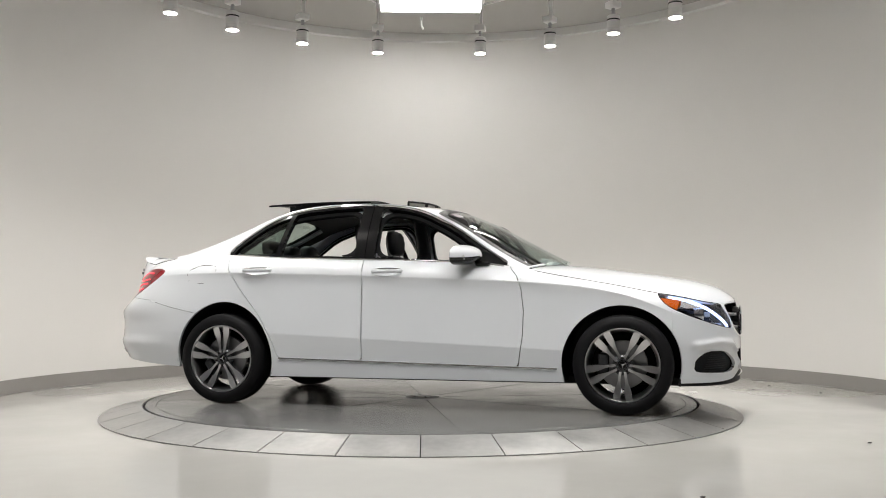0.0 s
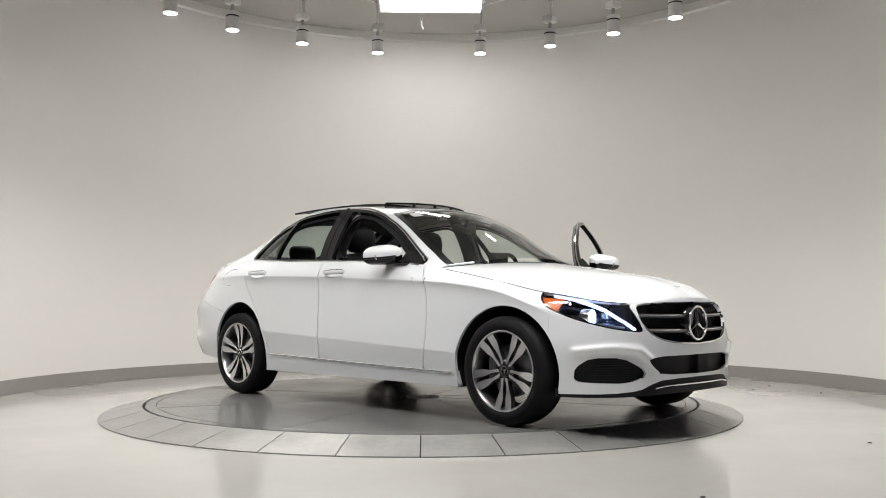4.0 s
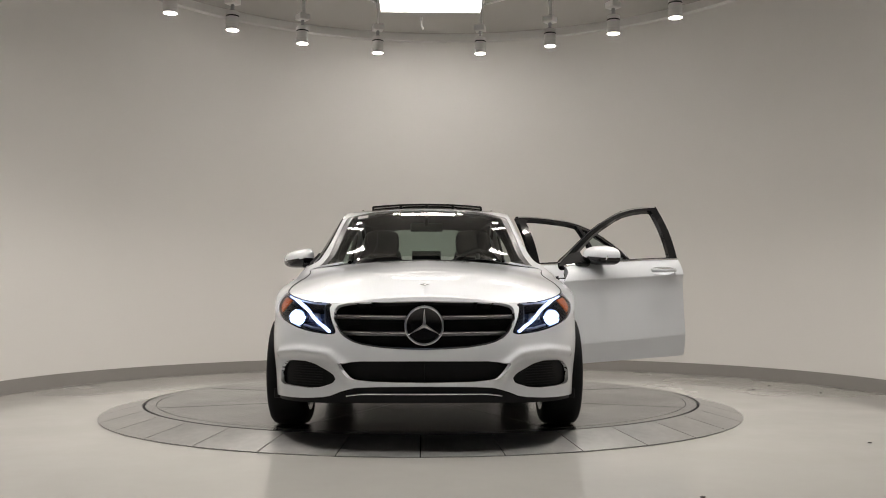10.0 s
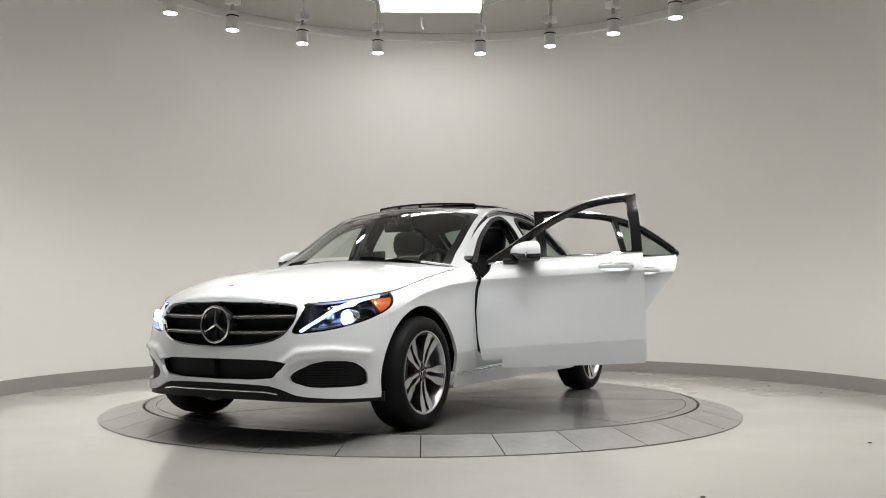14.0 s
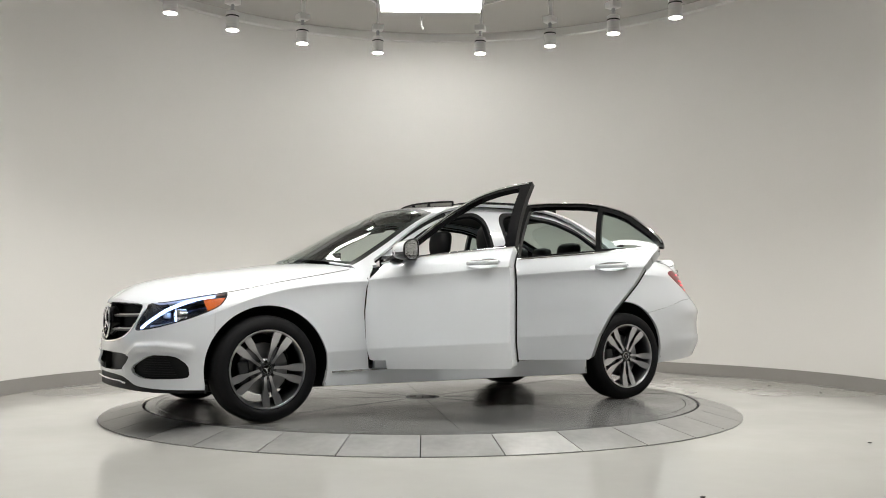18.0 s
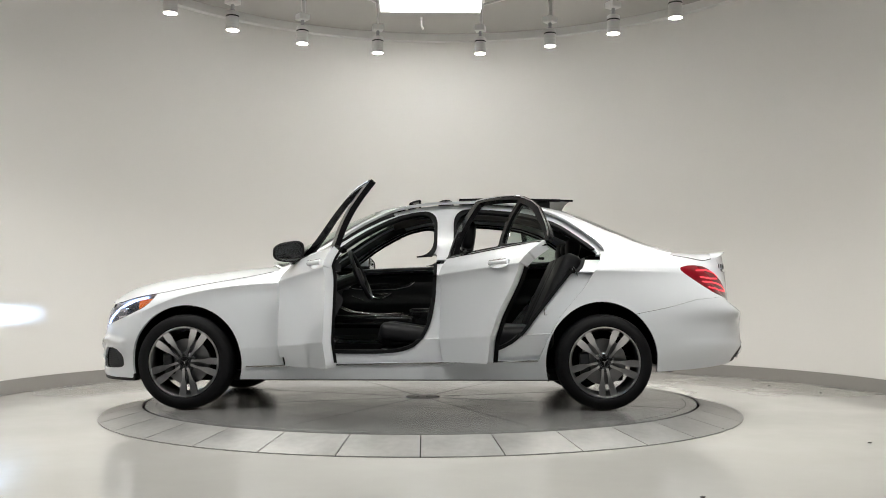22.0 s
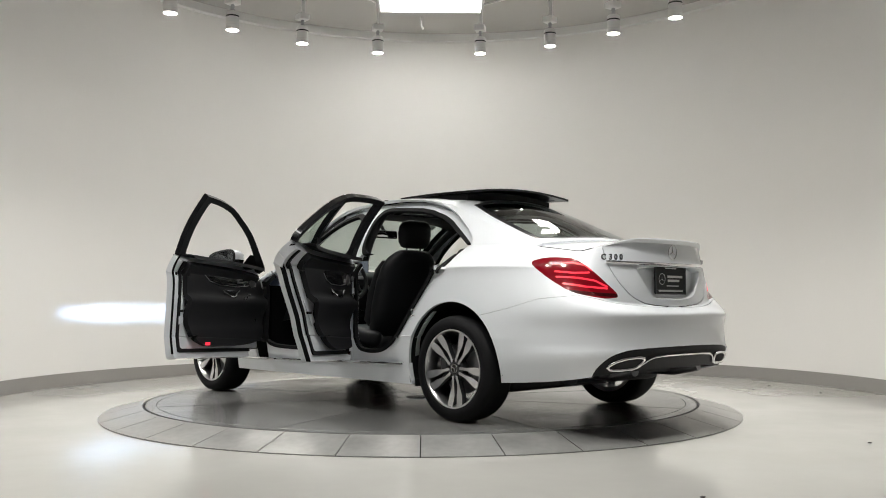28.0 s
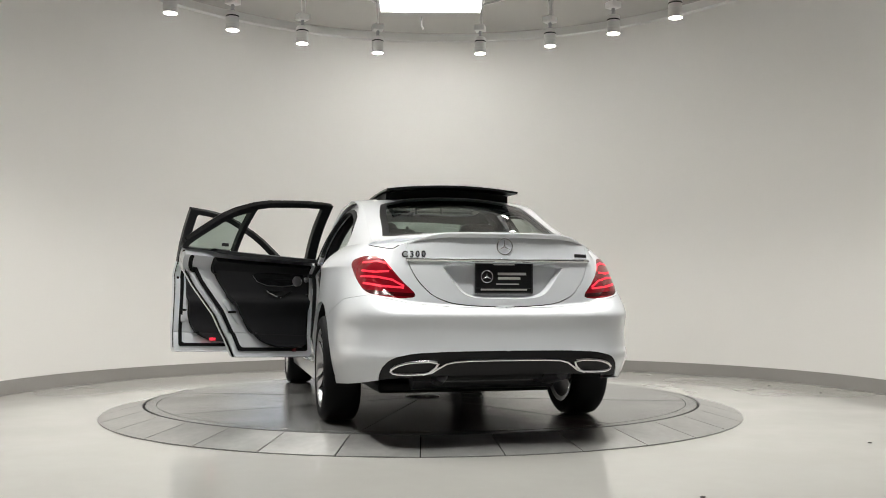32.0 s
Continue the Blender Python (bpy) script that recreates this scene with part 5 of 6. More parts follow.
# ---- front of the car ----
bm = bmesh.new()
skin("grille_back", pair(grille_hole.moved(-0.075)), GAP, car, -0.075, "black hollow behind the grille")
skin("intake_mesh", pair(intake_hole.moved(-0.035)), BLACK_PLASTIC, car, -0.035, "black lower air intake")
g = outside(GRILLE)
rim = grille_hole.cut(lambda p: -(g(p) + 0.009))[0]
rim = rim.cut(lambda p: p[:, 1] - 0.60)[0]
skin("grille_rim", pair(rim.moved(0.001)), CHROME, car, 0.01, "thin chrome grille edge")
for left in (True, False):
    one = one_side(left)
    for z0, z1 in ((0.641, 0.648), (0.556, 0.562)):
        bm = bmesh.new()
        pts = [Vector(on_belt(s, z0 + (z1 - z0) * s / 0.5, -0.022)) for s in np.linspace(0.085, 0.495 if z0 > 0.6 else 0.445, 14)]
        rows = []
        for p in pts:
            rows.append([bm.verts.new(p + Vector(q)) for q in ((-0.03, 0, 0.012), (0.006, 0, 0.008), (0.010, 0, 0.0), (0.006, 0, -0.008), (-0.03, 0, -0.012))])
        for a, b in zip(rows, rows[1:]):
            for k in range(4):
                bm.faces.new((a[k], a[k + 1], b[k + 1], b[k]))
        bmesh.ops.recalc_face_normals(bm, faces=bm.faces[:])
        lou = side_part("grille_louvre", bm, LOUVRE, car, left, "satin silver grille louvre", 25)
        bm = bmesh.new()
        tube(bm, [p + Vector((0.010, 0, 0.006)) for p in pts], 0.003, 6)
        side_part("louvre_edge", bm, CHROME, lou, left)
    fog_in = fog_hole.moved(-0.030)
    fg = skin("side_intake", [one(fog_in)], BLACK_PLASTIC, car, -0.030, "black side air intake with fine mesh")
    for k in range(9):
        z = 0.285 + 0.014 * k
        a = [(s_of(1.915, 0.80) - 0.01 * k, z), (s_of(2.10, 0.49) + 0.03, z)]
        bm = bmesh.new()
        tube(bm, [Vector(on_belt(a[0][0] + (a[1][0] - a[0][0]) * t, z, -0.024)) for t in np.linspace(0.12, 0.9, 9)], 0.0022, 5)
        side_part("intake_bar", bm, GAP, fg, left)
    # headlamp
    c = Vector((1.918, 0.698, 0.640))
    sc = s_of(1.965, 0.763)
    bowl = lamp_fine.moved(-0.095)
    bowl = Sheet(bowl.v, bowl.v[:, 1:], bowl.f).cut(lambda p: 0.047 - np.hypot(p[:, 0] - c.y, p[:, 1] - c.z))[0]
    housing = skin("headlight", [one(bowl)], BOWL, car, 0.0, "clear headlight with bright projector and daylight strip")
    skin("lens", [one(lamp_fine.moved(-0.001))], LENS, housing, 0.0, "clear lens")
    top_line = [(s_of(1.74, 0.86), 0.774), (s_of(1.84, 0.82), 0.758), (s_of(1.93, 0.76), 0.733), (s_of(2.01, 0.68), 0.690), (s_of(2.06, 0.60), 0.635), (s_of(2.105, 0.515), 0.572)]
    f = spline([a for a, _ in top_line[::-1]], [z for _, z in top_line[::-1]])
    top_line = [(a, float(f(a))) for a in np.linspace(top_line[-1][0], top_line[0][0], 40)]
    drl = lamp_fine.cut(near_line(top_line, 0.0155))[0]
    skin("daylight_strip", [one(drl.moved(-0.012))], DRL, housing, 0.012, "glowing white daylight strip")
    shade = lamp_fine.cut(lambda p: -(outside(HEADLIGHT)(p) + 0.009))[0]
    skin("lamp_bezel", [one(shade.moved(-0.006))], BLACK_GLOSS, housing, 0.088)
    amb = lamp_fine.cut(lambda p: s_of(1.792, 0.845) - p[:, 0] - 0.55 * (p[:, 1] - 0.70))[0].cut(lambda p: p[:, 1] - 0.757 - 0.10 * (p[:, 0] - s_of(1.76, 0.86)))[0].cut(lambda p: outside(HEADLIGHT)(p) + 0.010)[0]
    skin("glowing_amber_reflector", [one(amb.moved(-0.018))], AMBER, housing, 0.01, "amber side reflector with a faint added glow")
    bm = bmesh.new()
    lathe(bm, [(0.036, -0.05), (0.040, 0.004), (0.043, 0.010), (0.045, 0.006), (0.046, -0.05)], 32, Matrix.Translation(c) @ pose(0, 0, 0, ry=90) @ pose(0, 0, 0))
    side_part("projector_ring", bm, CHROME, housing, left, "chrome projector ring")
    for sz in (1, -1):
        bm = bmesh.new()
        pts = [(0.041 * math.cos(a), 0.0055 + 0.036 * math.sin(a)) for a in np.linspace(0, math.pi, 15)]
        bm.faces.new([bm.verts.new((c.x + 0.004, c.y + y, c.z + sz * z)) for y, z in pts])
        bmesh.ops.recalc_face_normals(bm, faces=bm.faces[:])
        side_part("projector", bm, BEAM, housing, left, "glowing bluish-white projector")
    # made-up slit shaft, hidden in the lamp, that narrows the light into a patch
    bm = bmesh.new()
    for z, h in ((0.0075, 0.004), (-0.0075, 0.004)):
        box(bm, (c.x - 0.070, c.y, c.z + z), (0.14, 0.080, h))
    for y in (0.038, -0.038):
        box(bm, (c.x - 0.070, c.y + y, c.z), (0.14, 0.004, 0.011))
    box(bm, (c.x - 0.145, c.y, c.z), (0.008, 0.080, 0.019))
    side_part("beam_shaft", bm, GAP, housing, left, "black slit shaft added to flatten the headlight beam")
    bm = bmesh.new()
    bm.faces.new([bm.verts.new((c.x - 0.137, c.y + y, c.z + z)) for y, z in ((-0.032, -0.002), (0.032, -0.002), (0.032, 0.0055), (-0.032, 0.0055))])
    side_part("beam_core", bm, BEAM_CORE, housing, left, "small intense light source")
    bm = bmesh.new()
    tube(bm, [Vector((1.93, 0.66, 0.60)), Vector((1.99, 0.60, 0.585)), Vector((2.035, 0.545, 0.578))], 0.007, 8)
    box(bm, (1.95, 0.60, 0.645), (0.04, 0.06, 0.035), 0.008)
    side_part("lamp_insert", bm, SATIN, housing, left, "silver lamp insert")
    # chin strip
bm = bmesh.new()
pts = [Vector(on_belt(s, 0.247 - 0.012 * max(0, (s - 0.30) / 0.11) ** 1.5, 0.0)) for s in np.linspace(0.0, 0.41, 20)]
tube(bm, [Vector((p.x, -p.y, p.z)) for p in pts[:0:-1]] + pts, 0.005, 8)
soft_edges(part("chin_trim", bm, CHROME, car, "chrome strip on the front apron"))


def emblem(name, m, r, parent, label):
    bm = bmesh.new()
    tube(bm, [(r * math.cos(a), r * math.sin(a), 0.0) for a in np.linspace(0, 2 * math.pi, 48, endpoint=False)], r * 0.07, 10, True)
    star(bm, r * 0.96, 0.0, r * 0.115, r * 0.10)
    bmesh.ops.transform(bm, matrix=m, verts=bm.verts[:])
    return soft_edges(part(name, bm, CHROME, parent, label), 25)


face_on = Matrix(((0, 0, 1, 0), (1, 0, 0, 0), (0, 1, 0, 0), (0, 0, 0, 1)))
emblem("grille_emblem", Matrix.Translation((2.188, 0, 0.602)) @ face_on, 0.098, car, "large round chrome emblem with three rays")
bm = bmesh.new()
lathe(bm, [(0.0, -0.02), (0.075, -0.02), (0.090, -0.012), (0.10, -0.03), (0.11, -0.06)], 40, Matrix.Translation((2.188, 0, 0.602)) @ face_on)
soft_edges(part("emblem_back", bm, BLACK_GLOSS, car, "black emblem dish"), 30)
hz = float(np.interp(2.044, HOOD_CX[::-1], HOOD_CZ[::-1]))
emblem("hood_badge", Matrix.Translation((2.040, 0, hz + 0.002)) @ pose(0, 0, 0, ry=18), 0.026, car, "small round hood badge")
bm = bmesh.new()
lathe(bm, [(0, 0.0), (0.024, 0.0), (0.026, -0.003)], 24, Matrix.Translation((2.040, 0, hz + 0.001)) @ pose(0, 0, 0, ry=18))
part("badge_back", bm, ALLOY_DARK, car)

# ---- rear of the car ----
for left in (True, False):
    one = one_side(left)
    lamp = skin("tail_light", [one(tail_fine)], RED_LENS, car, 0.03, "red tail light with glowing curved bars")
    L = [[(-2.10, 0.80, 0.945), (-2.20, 0.745, 0.950), (-2.28, 0.68, 0.935), (-2.315, 0.64, 0.905)], [(-2.30, 0.66, 0.892), (-2.22, 0.74, 0.890), (-2.12, 0.79, 0.900)],
         [(-2.13, 0.79, 0.868), (-2.25, 0.72, 0.862), (-2.33, 0.63, 0.845), (-2.375, 0.555, 0.812)], [(-2.37, 0.56, 0.802), (-2.28, 0.68, 0.812), (-2.17, 0.77, 0.830)]]
    for line in L:
        band = tail_fine.cut(near_line(along(line), 0.0105))[0]
        skin("tail_bar", [one(band.moved(0.0015))], RED_GLOW, lamp, 0.002, "glowing red bar")
    band = tail_fine.cut(near_line(along([(-2.41, 0.49, 0.762), (-2.30, 0.66, 0.772), (-2.19, 0.76, 0.785)]), 0.020))[0]
    skin("tail_reflector", [one(band.moved(0.001))], RED_DARK, lamp, 0.002, "dark red reflector band")
    # exhaust finisher
    ring = [(0.645, 0.366), (0.60, 0.392), (0.53, 0.410), (0.43, 0.416), (0.375, 0.408), (0.395, 0.378), (0.43, 0.352), (0.52, 0.346), (0.62, 0.348)]
    ring = rounded(ring, 1)
    bm = bmesh.new()
    tube(bm, [on_belt(S_END - a, z, 0.004) for a, z in ring], 0.0085, 10, True)
    tip = side_part("exhaust_finisher", bm, CHROME, car, left, "chrome exhaust finisher")
    # flat dark fill across the finisher, for the shade of an open mouth
    bm = bmesh.new()
    bm.faces.new([bm.verts.new(on_belt(S_END - a, z, 0.000)) for a, z in ring])
    bmesh.ops.triangulate(bm, faces=bm.faces[:])
    bmesh.ops.recalc_face_normals(bm, faces=bm.faces[:])
    side_part("exhaust_mouth_shade", bm, GAP, tip, left, "flat black face in place of the mouth's shaded depth")
bm = bmesh.new()
pts = [Vector(on_belt(S_END - a, z, 0.006)) for a, z in [(0.0, 0.418), (0.1, 0.418), (0.2, 0.417), (0.29, 0.413), (0.335, 0.402), (0.375, 0.378), (0.41, 0.356), (0.46, 0.344)]]
tube(bm, [Vector((p.x, -p.y, p.z)) for p in pts[:0:-1]] + pts, 0.006, 8)
soft_edges(part("diffuser_trim", bm, CHROME, car, "chrome strip on the diffuser"))
# chrome bar over the plate
bm = bmesh.new()
pts = [Vector(on_belt(S_END - a, 0.948 + 0.006 * (a / 0.56) ** 2, 0.004)) for a in np.linspace(0.0, 0.565, 16)]
tube(bm, [Vector((p.x, -p.y, p.z)) for p in pts[:0:-1]] + pts, 0.010, 10, flat=1.0)
soft_edges(part("trunk_bar", bm, CHROME, car, "chrome bar across the trunk lid"))
# hollow for the plate
HOLLOW = rounded([(-0.36, 0.936), (0.36, 0.936), (0.31, 0.86), (0.235, 0.765), (0.15, 0.742), (-0.15, 0.742), (-0.235, 0.765), (-0.31, 0.86)], 2)
bm = bmesh.new()
ring_out = [bm.verts.new(on_belt(S_END - abs(y), z, -0.001)) for y, z in HOLLOW]
for v, (y, z) in zip(ring_out, HOLLOW):
    v.co.y = abs(v.co.y) if y > 0 else -abs(v.co.y)
ring_in = [bm.verts.new((v.co.x + 0.035, v.co.y * 0.93, 0.842 + (v.co.z - 0.842) * 0.90)) for v in ring_out]
n = len(ring_out)
for k in range(n):
    bm.faces.new((ring_out[k], ring_out[(k + 1) % n], ring_in[(k + 1) % n], ring_in[k]))
bm.faces.new(ring_in)
bmesh.ops.recalc_face_normals(bm, faces=bm.faces[:])
soft_edges(part("plate_hollow", bm, PAINT, car), 30)
PX = -2.385
bm = bmesh.new()
box(bm, (PX, 0, 0.858), (0.012, 0.320, 0.168), 0.005)
plate = part("dealer_plate", bm, BLACK_PLASTIC, car, "black dealer plate in a dark frame with pale bars")
PALE = mat("pale_print", (0.55, 0.55, 0.54), 0.5)
for name, y, z, w, h in (("print_bar", -0.045, 0.877, 0.16, 0.014), ("print_bar", -0.030, 0.853, 0.125, 0.014), ("print_bar", -0.02, 0.822, 0.13, 0.006), ("print_bar", 0.0, 0.792, 0.26, 0.009), ("print_bar", 0.0, 0.927, 0.12, 0.007)):
    bm = bmesh.new()
    box(bm, (PX - 0.0065, y, z), (0.002, w, h))
    part(name, bm, PALE, plate)
bm = bmesh.new()
for z, h in ((0.942, 0.006), (0.774, 0.006), (0.800, 0.003)):
    box(bm, (PX - 0.006, 0, z), (0.006, 0.322, h))
for y in (-0.160, 0.160):
    box(bm, (PX - 0.006, y, 0.858), (0.006, 0.006, 0.17))
part("plate_rim", bm, ALLOY_DARK, plate)
emblem("plate_mark", Matrix.Translation((PX - 0.007, 0.095, 0.862)) @ pose(0, 0, 0, rz=180) @ face_on, 0.032, plate, "silver ring mark")
for y in (0.12, -0.12):
    bm = bmesh.new()
    box(bm, (PX + 0.012, y, 0.934), (0.018, 0.045, 0.008), 0.002)
    part("plate_lamp", bm, PLATE_GLOW, car, "small bluish-white plate lamp")
emblem("trunk_emblem", Matrix.Translation((on_belt(S_END, 1.024)[0] - 0.006, 0, 1.024)) @ pose(0, 0, 0, ry=-3) @ pose(0, 0, 0, rz=180) @ face_on, 0.043, car, "round chrome emblem with three rays")


def letters(text, size, m, parent, label):
    cu = bpy.data.curves.new("letters", "FONT")
    cu.body, cu.size, cu.extrude, cu.align_x, cu.offset, cu.space_character = text, size, 0.003, "CENTER", 0.0012, 1.15
    tmp = bpy.data.objects.new("letters", cu)
    scene.collection.objects.link(tmp)
    me = bpy.data.meshes.new_from_object(tmp.evaluated_get(bpy.context.evaluated_depsgraph_get()))
    bpy.data.objects.remove(tmp)
    me.transform(m)
    me.materials.clear()
    me.materials.append(LETTER)
    ob = new("model_letter", me)
    ob.parent = parent
    return tagged(ob, label)


for ch, a in (("C", 0.578), ("3", 0.525), ("0", 0.489), ("0", 0.453)):
    p = Vector(on_belt(S_END - a, 0.985, 0.005))
    nrm = Vector((at(RUN_NX, S_END - a), at(RUN_NY, S_END - a), 0.0))
    ex = Vector((-nrm.y, nrm.x, 0))
    letters(ch, 0.046, Matrix(((ex.x, 0, nrm.x, p.x), (ex.y, 0, nrm.y, p.y), (0, 1, 0, p.z - 0.018), (0, 0, 0, 1))), car, "chrome letter of the model name C 300")
for k in range(4):
    p = Vector(on_belt(S_END - 0.455 - 0.028 * k, 0.982, 0.003))
    bm = bmesh.new()
    box(bm, (p.x, -p.y, p.z), (0.006, 0.022, 0.020), 0.002)
    part("badge_bar", bm, LETTER, car, "small chrome badge bar")
# spoiler lip
bm = bmesh.new()
rows = []
for a in np.linspace(-0.57, 0.57, 41):
    p = Vector(on_belt(S_END - abs(a), 1.068, 0.0))
    y = p.y if a >= 0 else -p.y
    f = max(0.0, 1 - abs(a / 0.57) ** 4)
    s = S_END - abs(a)
    n = Vector((at(RUN_NX, s), at(RUN_NY, s) * (1 if a >= 0 else -1), 0))
    b = Vector((p.x, y, min(1.068, at(RUN["top_z"], s) - 0.012)))
    rows.append([bm.verts.new(b - n * 0.10 * f - n * 0.004 + Vector((0, 0, 0.002 + 0.016 * f))), bm.verts.new(b - n * 0.045 * f + Vector((0, 0, 0.003 + 0.023 * f))), bm.verts.new(b + n * 0.022 * f + Vector((0, 0, 0.002 + 0.029 * f))), bm.verts.new(b + n * 0.024 * f + Vector((0, 0, 0.024 * f))), bm.verts.new(b - n * 0.004 * f + Vector((0, 0, 0.000)))])
for a, b in zip(rows, rows[1:]):
    for k in range(4):
        bm.faces.new((a[k], a[k + 1], b[k + 1], b[k]))
bmesh.ops.recalc_face_normals(bm, faces=bm.faces[:])
soft_edges(part("spoiler", bm, PAINT, car, "white lip spoiler on the trunk edge"), 40)
# fuel lid line on the right rear wing
FUEL = rounded(flank([(-1.475, 0.990), (-1.62, 1.000), (-1.735, 0.955), (-1.725, 0.875), (-1.60, 0.862), (-1.50, 0.880)]), 2)
gf = outside(FUEL)
line = quarter.cut(lambda p: np.abs(gf(p)) - 0.0030)[0]
skin("fuel_lid_gap", [line.mirrored().moved(0.0018)], GAP, car, 0.0)

# ---- roof: headliner, opened sunroof ----
lining = [sh.moved(-0.045).flipped() for sh in pair(pano) + pair(roof_rest)]
skin("headliner", lining, HEADLINER, car, 0.0, "grey cloth headliner")
bm = bmesh.new()


def sheet_panel(bm, x0, x1, half, zf, thick):
    rows = []
    for i in range(13):
        x = x0 + (x1 - x0) * i / 12
        row = []
        for k in range(17):
            y = -half + 2 * half * k / 16
            row.append((x, y, zf(i / 12) - 0.030 * (y / half) ** 2))
        rows.append(row)
    up = [[bm.verts.new(p) for p in r] for r in rows]
    dn = [[bm.verts.new((p[0], p[1], p[2] - thick)) for p in r] for r in rows]
    for i in range(12):
        for k in range(16):
            bm.faces.new((up[i][k], up[i][k + 1], up[i + 1][k + 1], up[i + 1][k]))
            bm.faces.new((dn[i][k], dn[i + 1][k], dn[i + 1][k + 1], dn[i][k + 1]))
    for i in range(12):
        bm.faces.new((up[i][0], up[i + 1][0], dn[i + 1][0], dn[i][0]))
        bm.faces.new((up[i][16], dn[i][16], dn[i + 1][16], up[i + 1][16]))
    for k in range(16):
        bm.faces.new((up[0][k], dn[0][k], dn[0][k + 1], up[0][k + 1]))
        bm.faces.new((up[12][k], up[12][k + 1], dn[12][k + 1], dn[12][k]))
    bmesh.ops.recalc_face_normals(bm, faces=bm.faces[:])


sheet_panel(bm, -0.44, -1.265, 0.445, lambda t: 1.497 + 0.014 * math.sin(math.pi * (0.25 + 0.75 * t)), 0.014)
sun = soft_edges(part("sunroof_panel", bm, ROOF_BLACK, car, "black glass sunroof panel slid back over the roof"), 40)
bm = bmesh.new()
sheet_panel(bm, -0.46, -1.10, 0.425, lambda t: 1.484 + 0.012 * math.sin(math.pi * (0.25 + 0.75 * t)), 0.045)
soft_edges(part("sunroof_carrier", bm, BLACK_PLASTIC, sun, "black sunroof carrier frame"), 40)
for sy in (1, -1):
    bm = bmesh.new()
    tube(bm, [(-0.62, sy * 0.40, 1.455), (-0.75, sy * 0.40, 1.470), (-1.18, sy * 0.39, 1.470)], 0.010, 8)
    soft_edges(part("sunroof_rail", bm, BLACK_PLASTIC, sun))
bm = bmesh.new()
bow = lambda y: -0.055 - 0.10 * (y / 0.42) ** 2
for z in (1.477, 1.440):
    tube(bm, [(bow(y), y, z - 0.010 * (y / 0.42) ** 2) for y in np.linspace(-0.42, 0.42, 21)], 0.007, 8)
for y in (-0.42, -0.2, 0.0, 0.2, 0.42):
    tube(bm, [(bow(y), y, 1.477 - 0.010 * (y / 0.42) ** 2), (bow(y), y, 1.425 - 0.010 * (y / 0.42) ** 2)], 0.012 if abs(y) < 0.4 else 0.008, 8)
wd = soft_edges(part("wind_deflector", bm, BLACK_PLASTIC, car, "black raised wind deflector at the sunroof opening"))
bm = bmesh.new()
rows = [[bm.verts.new((bow(y) - 0.002, y, z - 0.010 * (y / 0.42) ** 2)) for z in (1.43, 1.475)] for y in np.linspace(-0.42, 0.42, 21)]
for a, b in zip(rows, rows[1:]):
    bm.faces.new((a[0], b[0], b[1], a[1]))
part("deflector_net", bm, pane_mat("dark_net", (0.35, 0.34, 0.33), 0.1), wd, "fine dark net")

# ---- cabin ----
def cushion(bm, c, size, r, m=None, seg=4):
    box(bm, c, size, r, m, seg)


def pillow(bm, rows, m, n=28, power=2.8):
    """A stuffed body from rounded sections: height, middle, half depth, half width."""
    rings = []
    for z, c, hx, hy in rows:
        ring = []
        for k in range(n):
            a = 2 * math.pi * k / n
            ca, sa = math.cos(a), math.sin(a)
            f = (abs(ca) ** power + abs(sa) ** power) ** (-1 / power)
            ring.append(bm.verts.new(m @ Vector((c + hx * f * ca, hy * f * sa, z))))
        rings.append(ring)
    for a, b in zip(rings, rings[1:]):
        for k in range(n):
            bm.faces.new((a[k], a[(k + 1) % n], b[(k + 1) % n], b[k]))
    bm.faces.new(rings[0][::-1])
    bm.faces.new(rings[-1])
    bmesh.ops.recalc_face_normals(bm, faces=bm.faces[:])


def head_pillow(bm, m, half_y, high):
    rows = [(-high, 0.0, 0.022, half_y * 0.62), (-high * 0.93, 0, 0.038, half_y * 0.80), (-high * 0.6, 0, 0.050, half_y * 0.95), (0, 0.004, 0.055, half_y), (high * 0.55, 0.004, 0.052, half_y * 0.96), (high * 0.85, 0.0, 0.042, half_y * 0.82), (high, -0.004, 0.020, half_y * 0.55)]
    pillow(bm, rows, m)


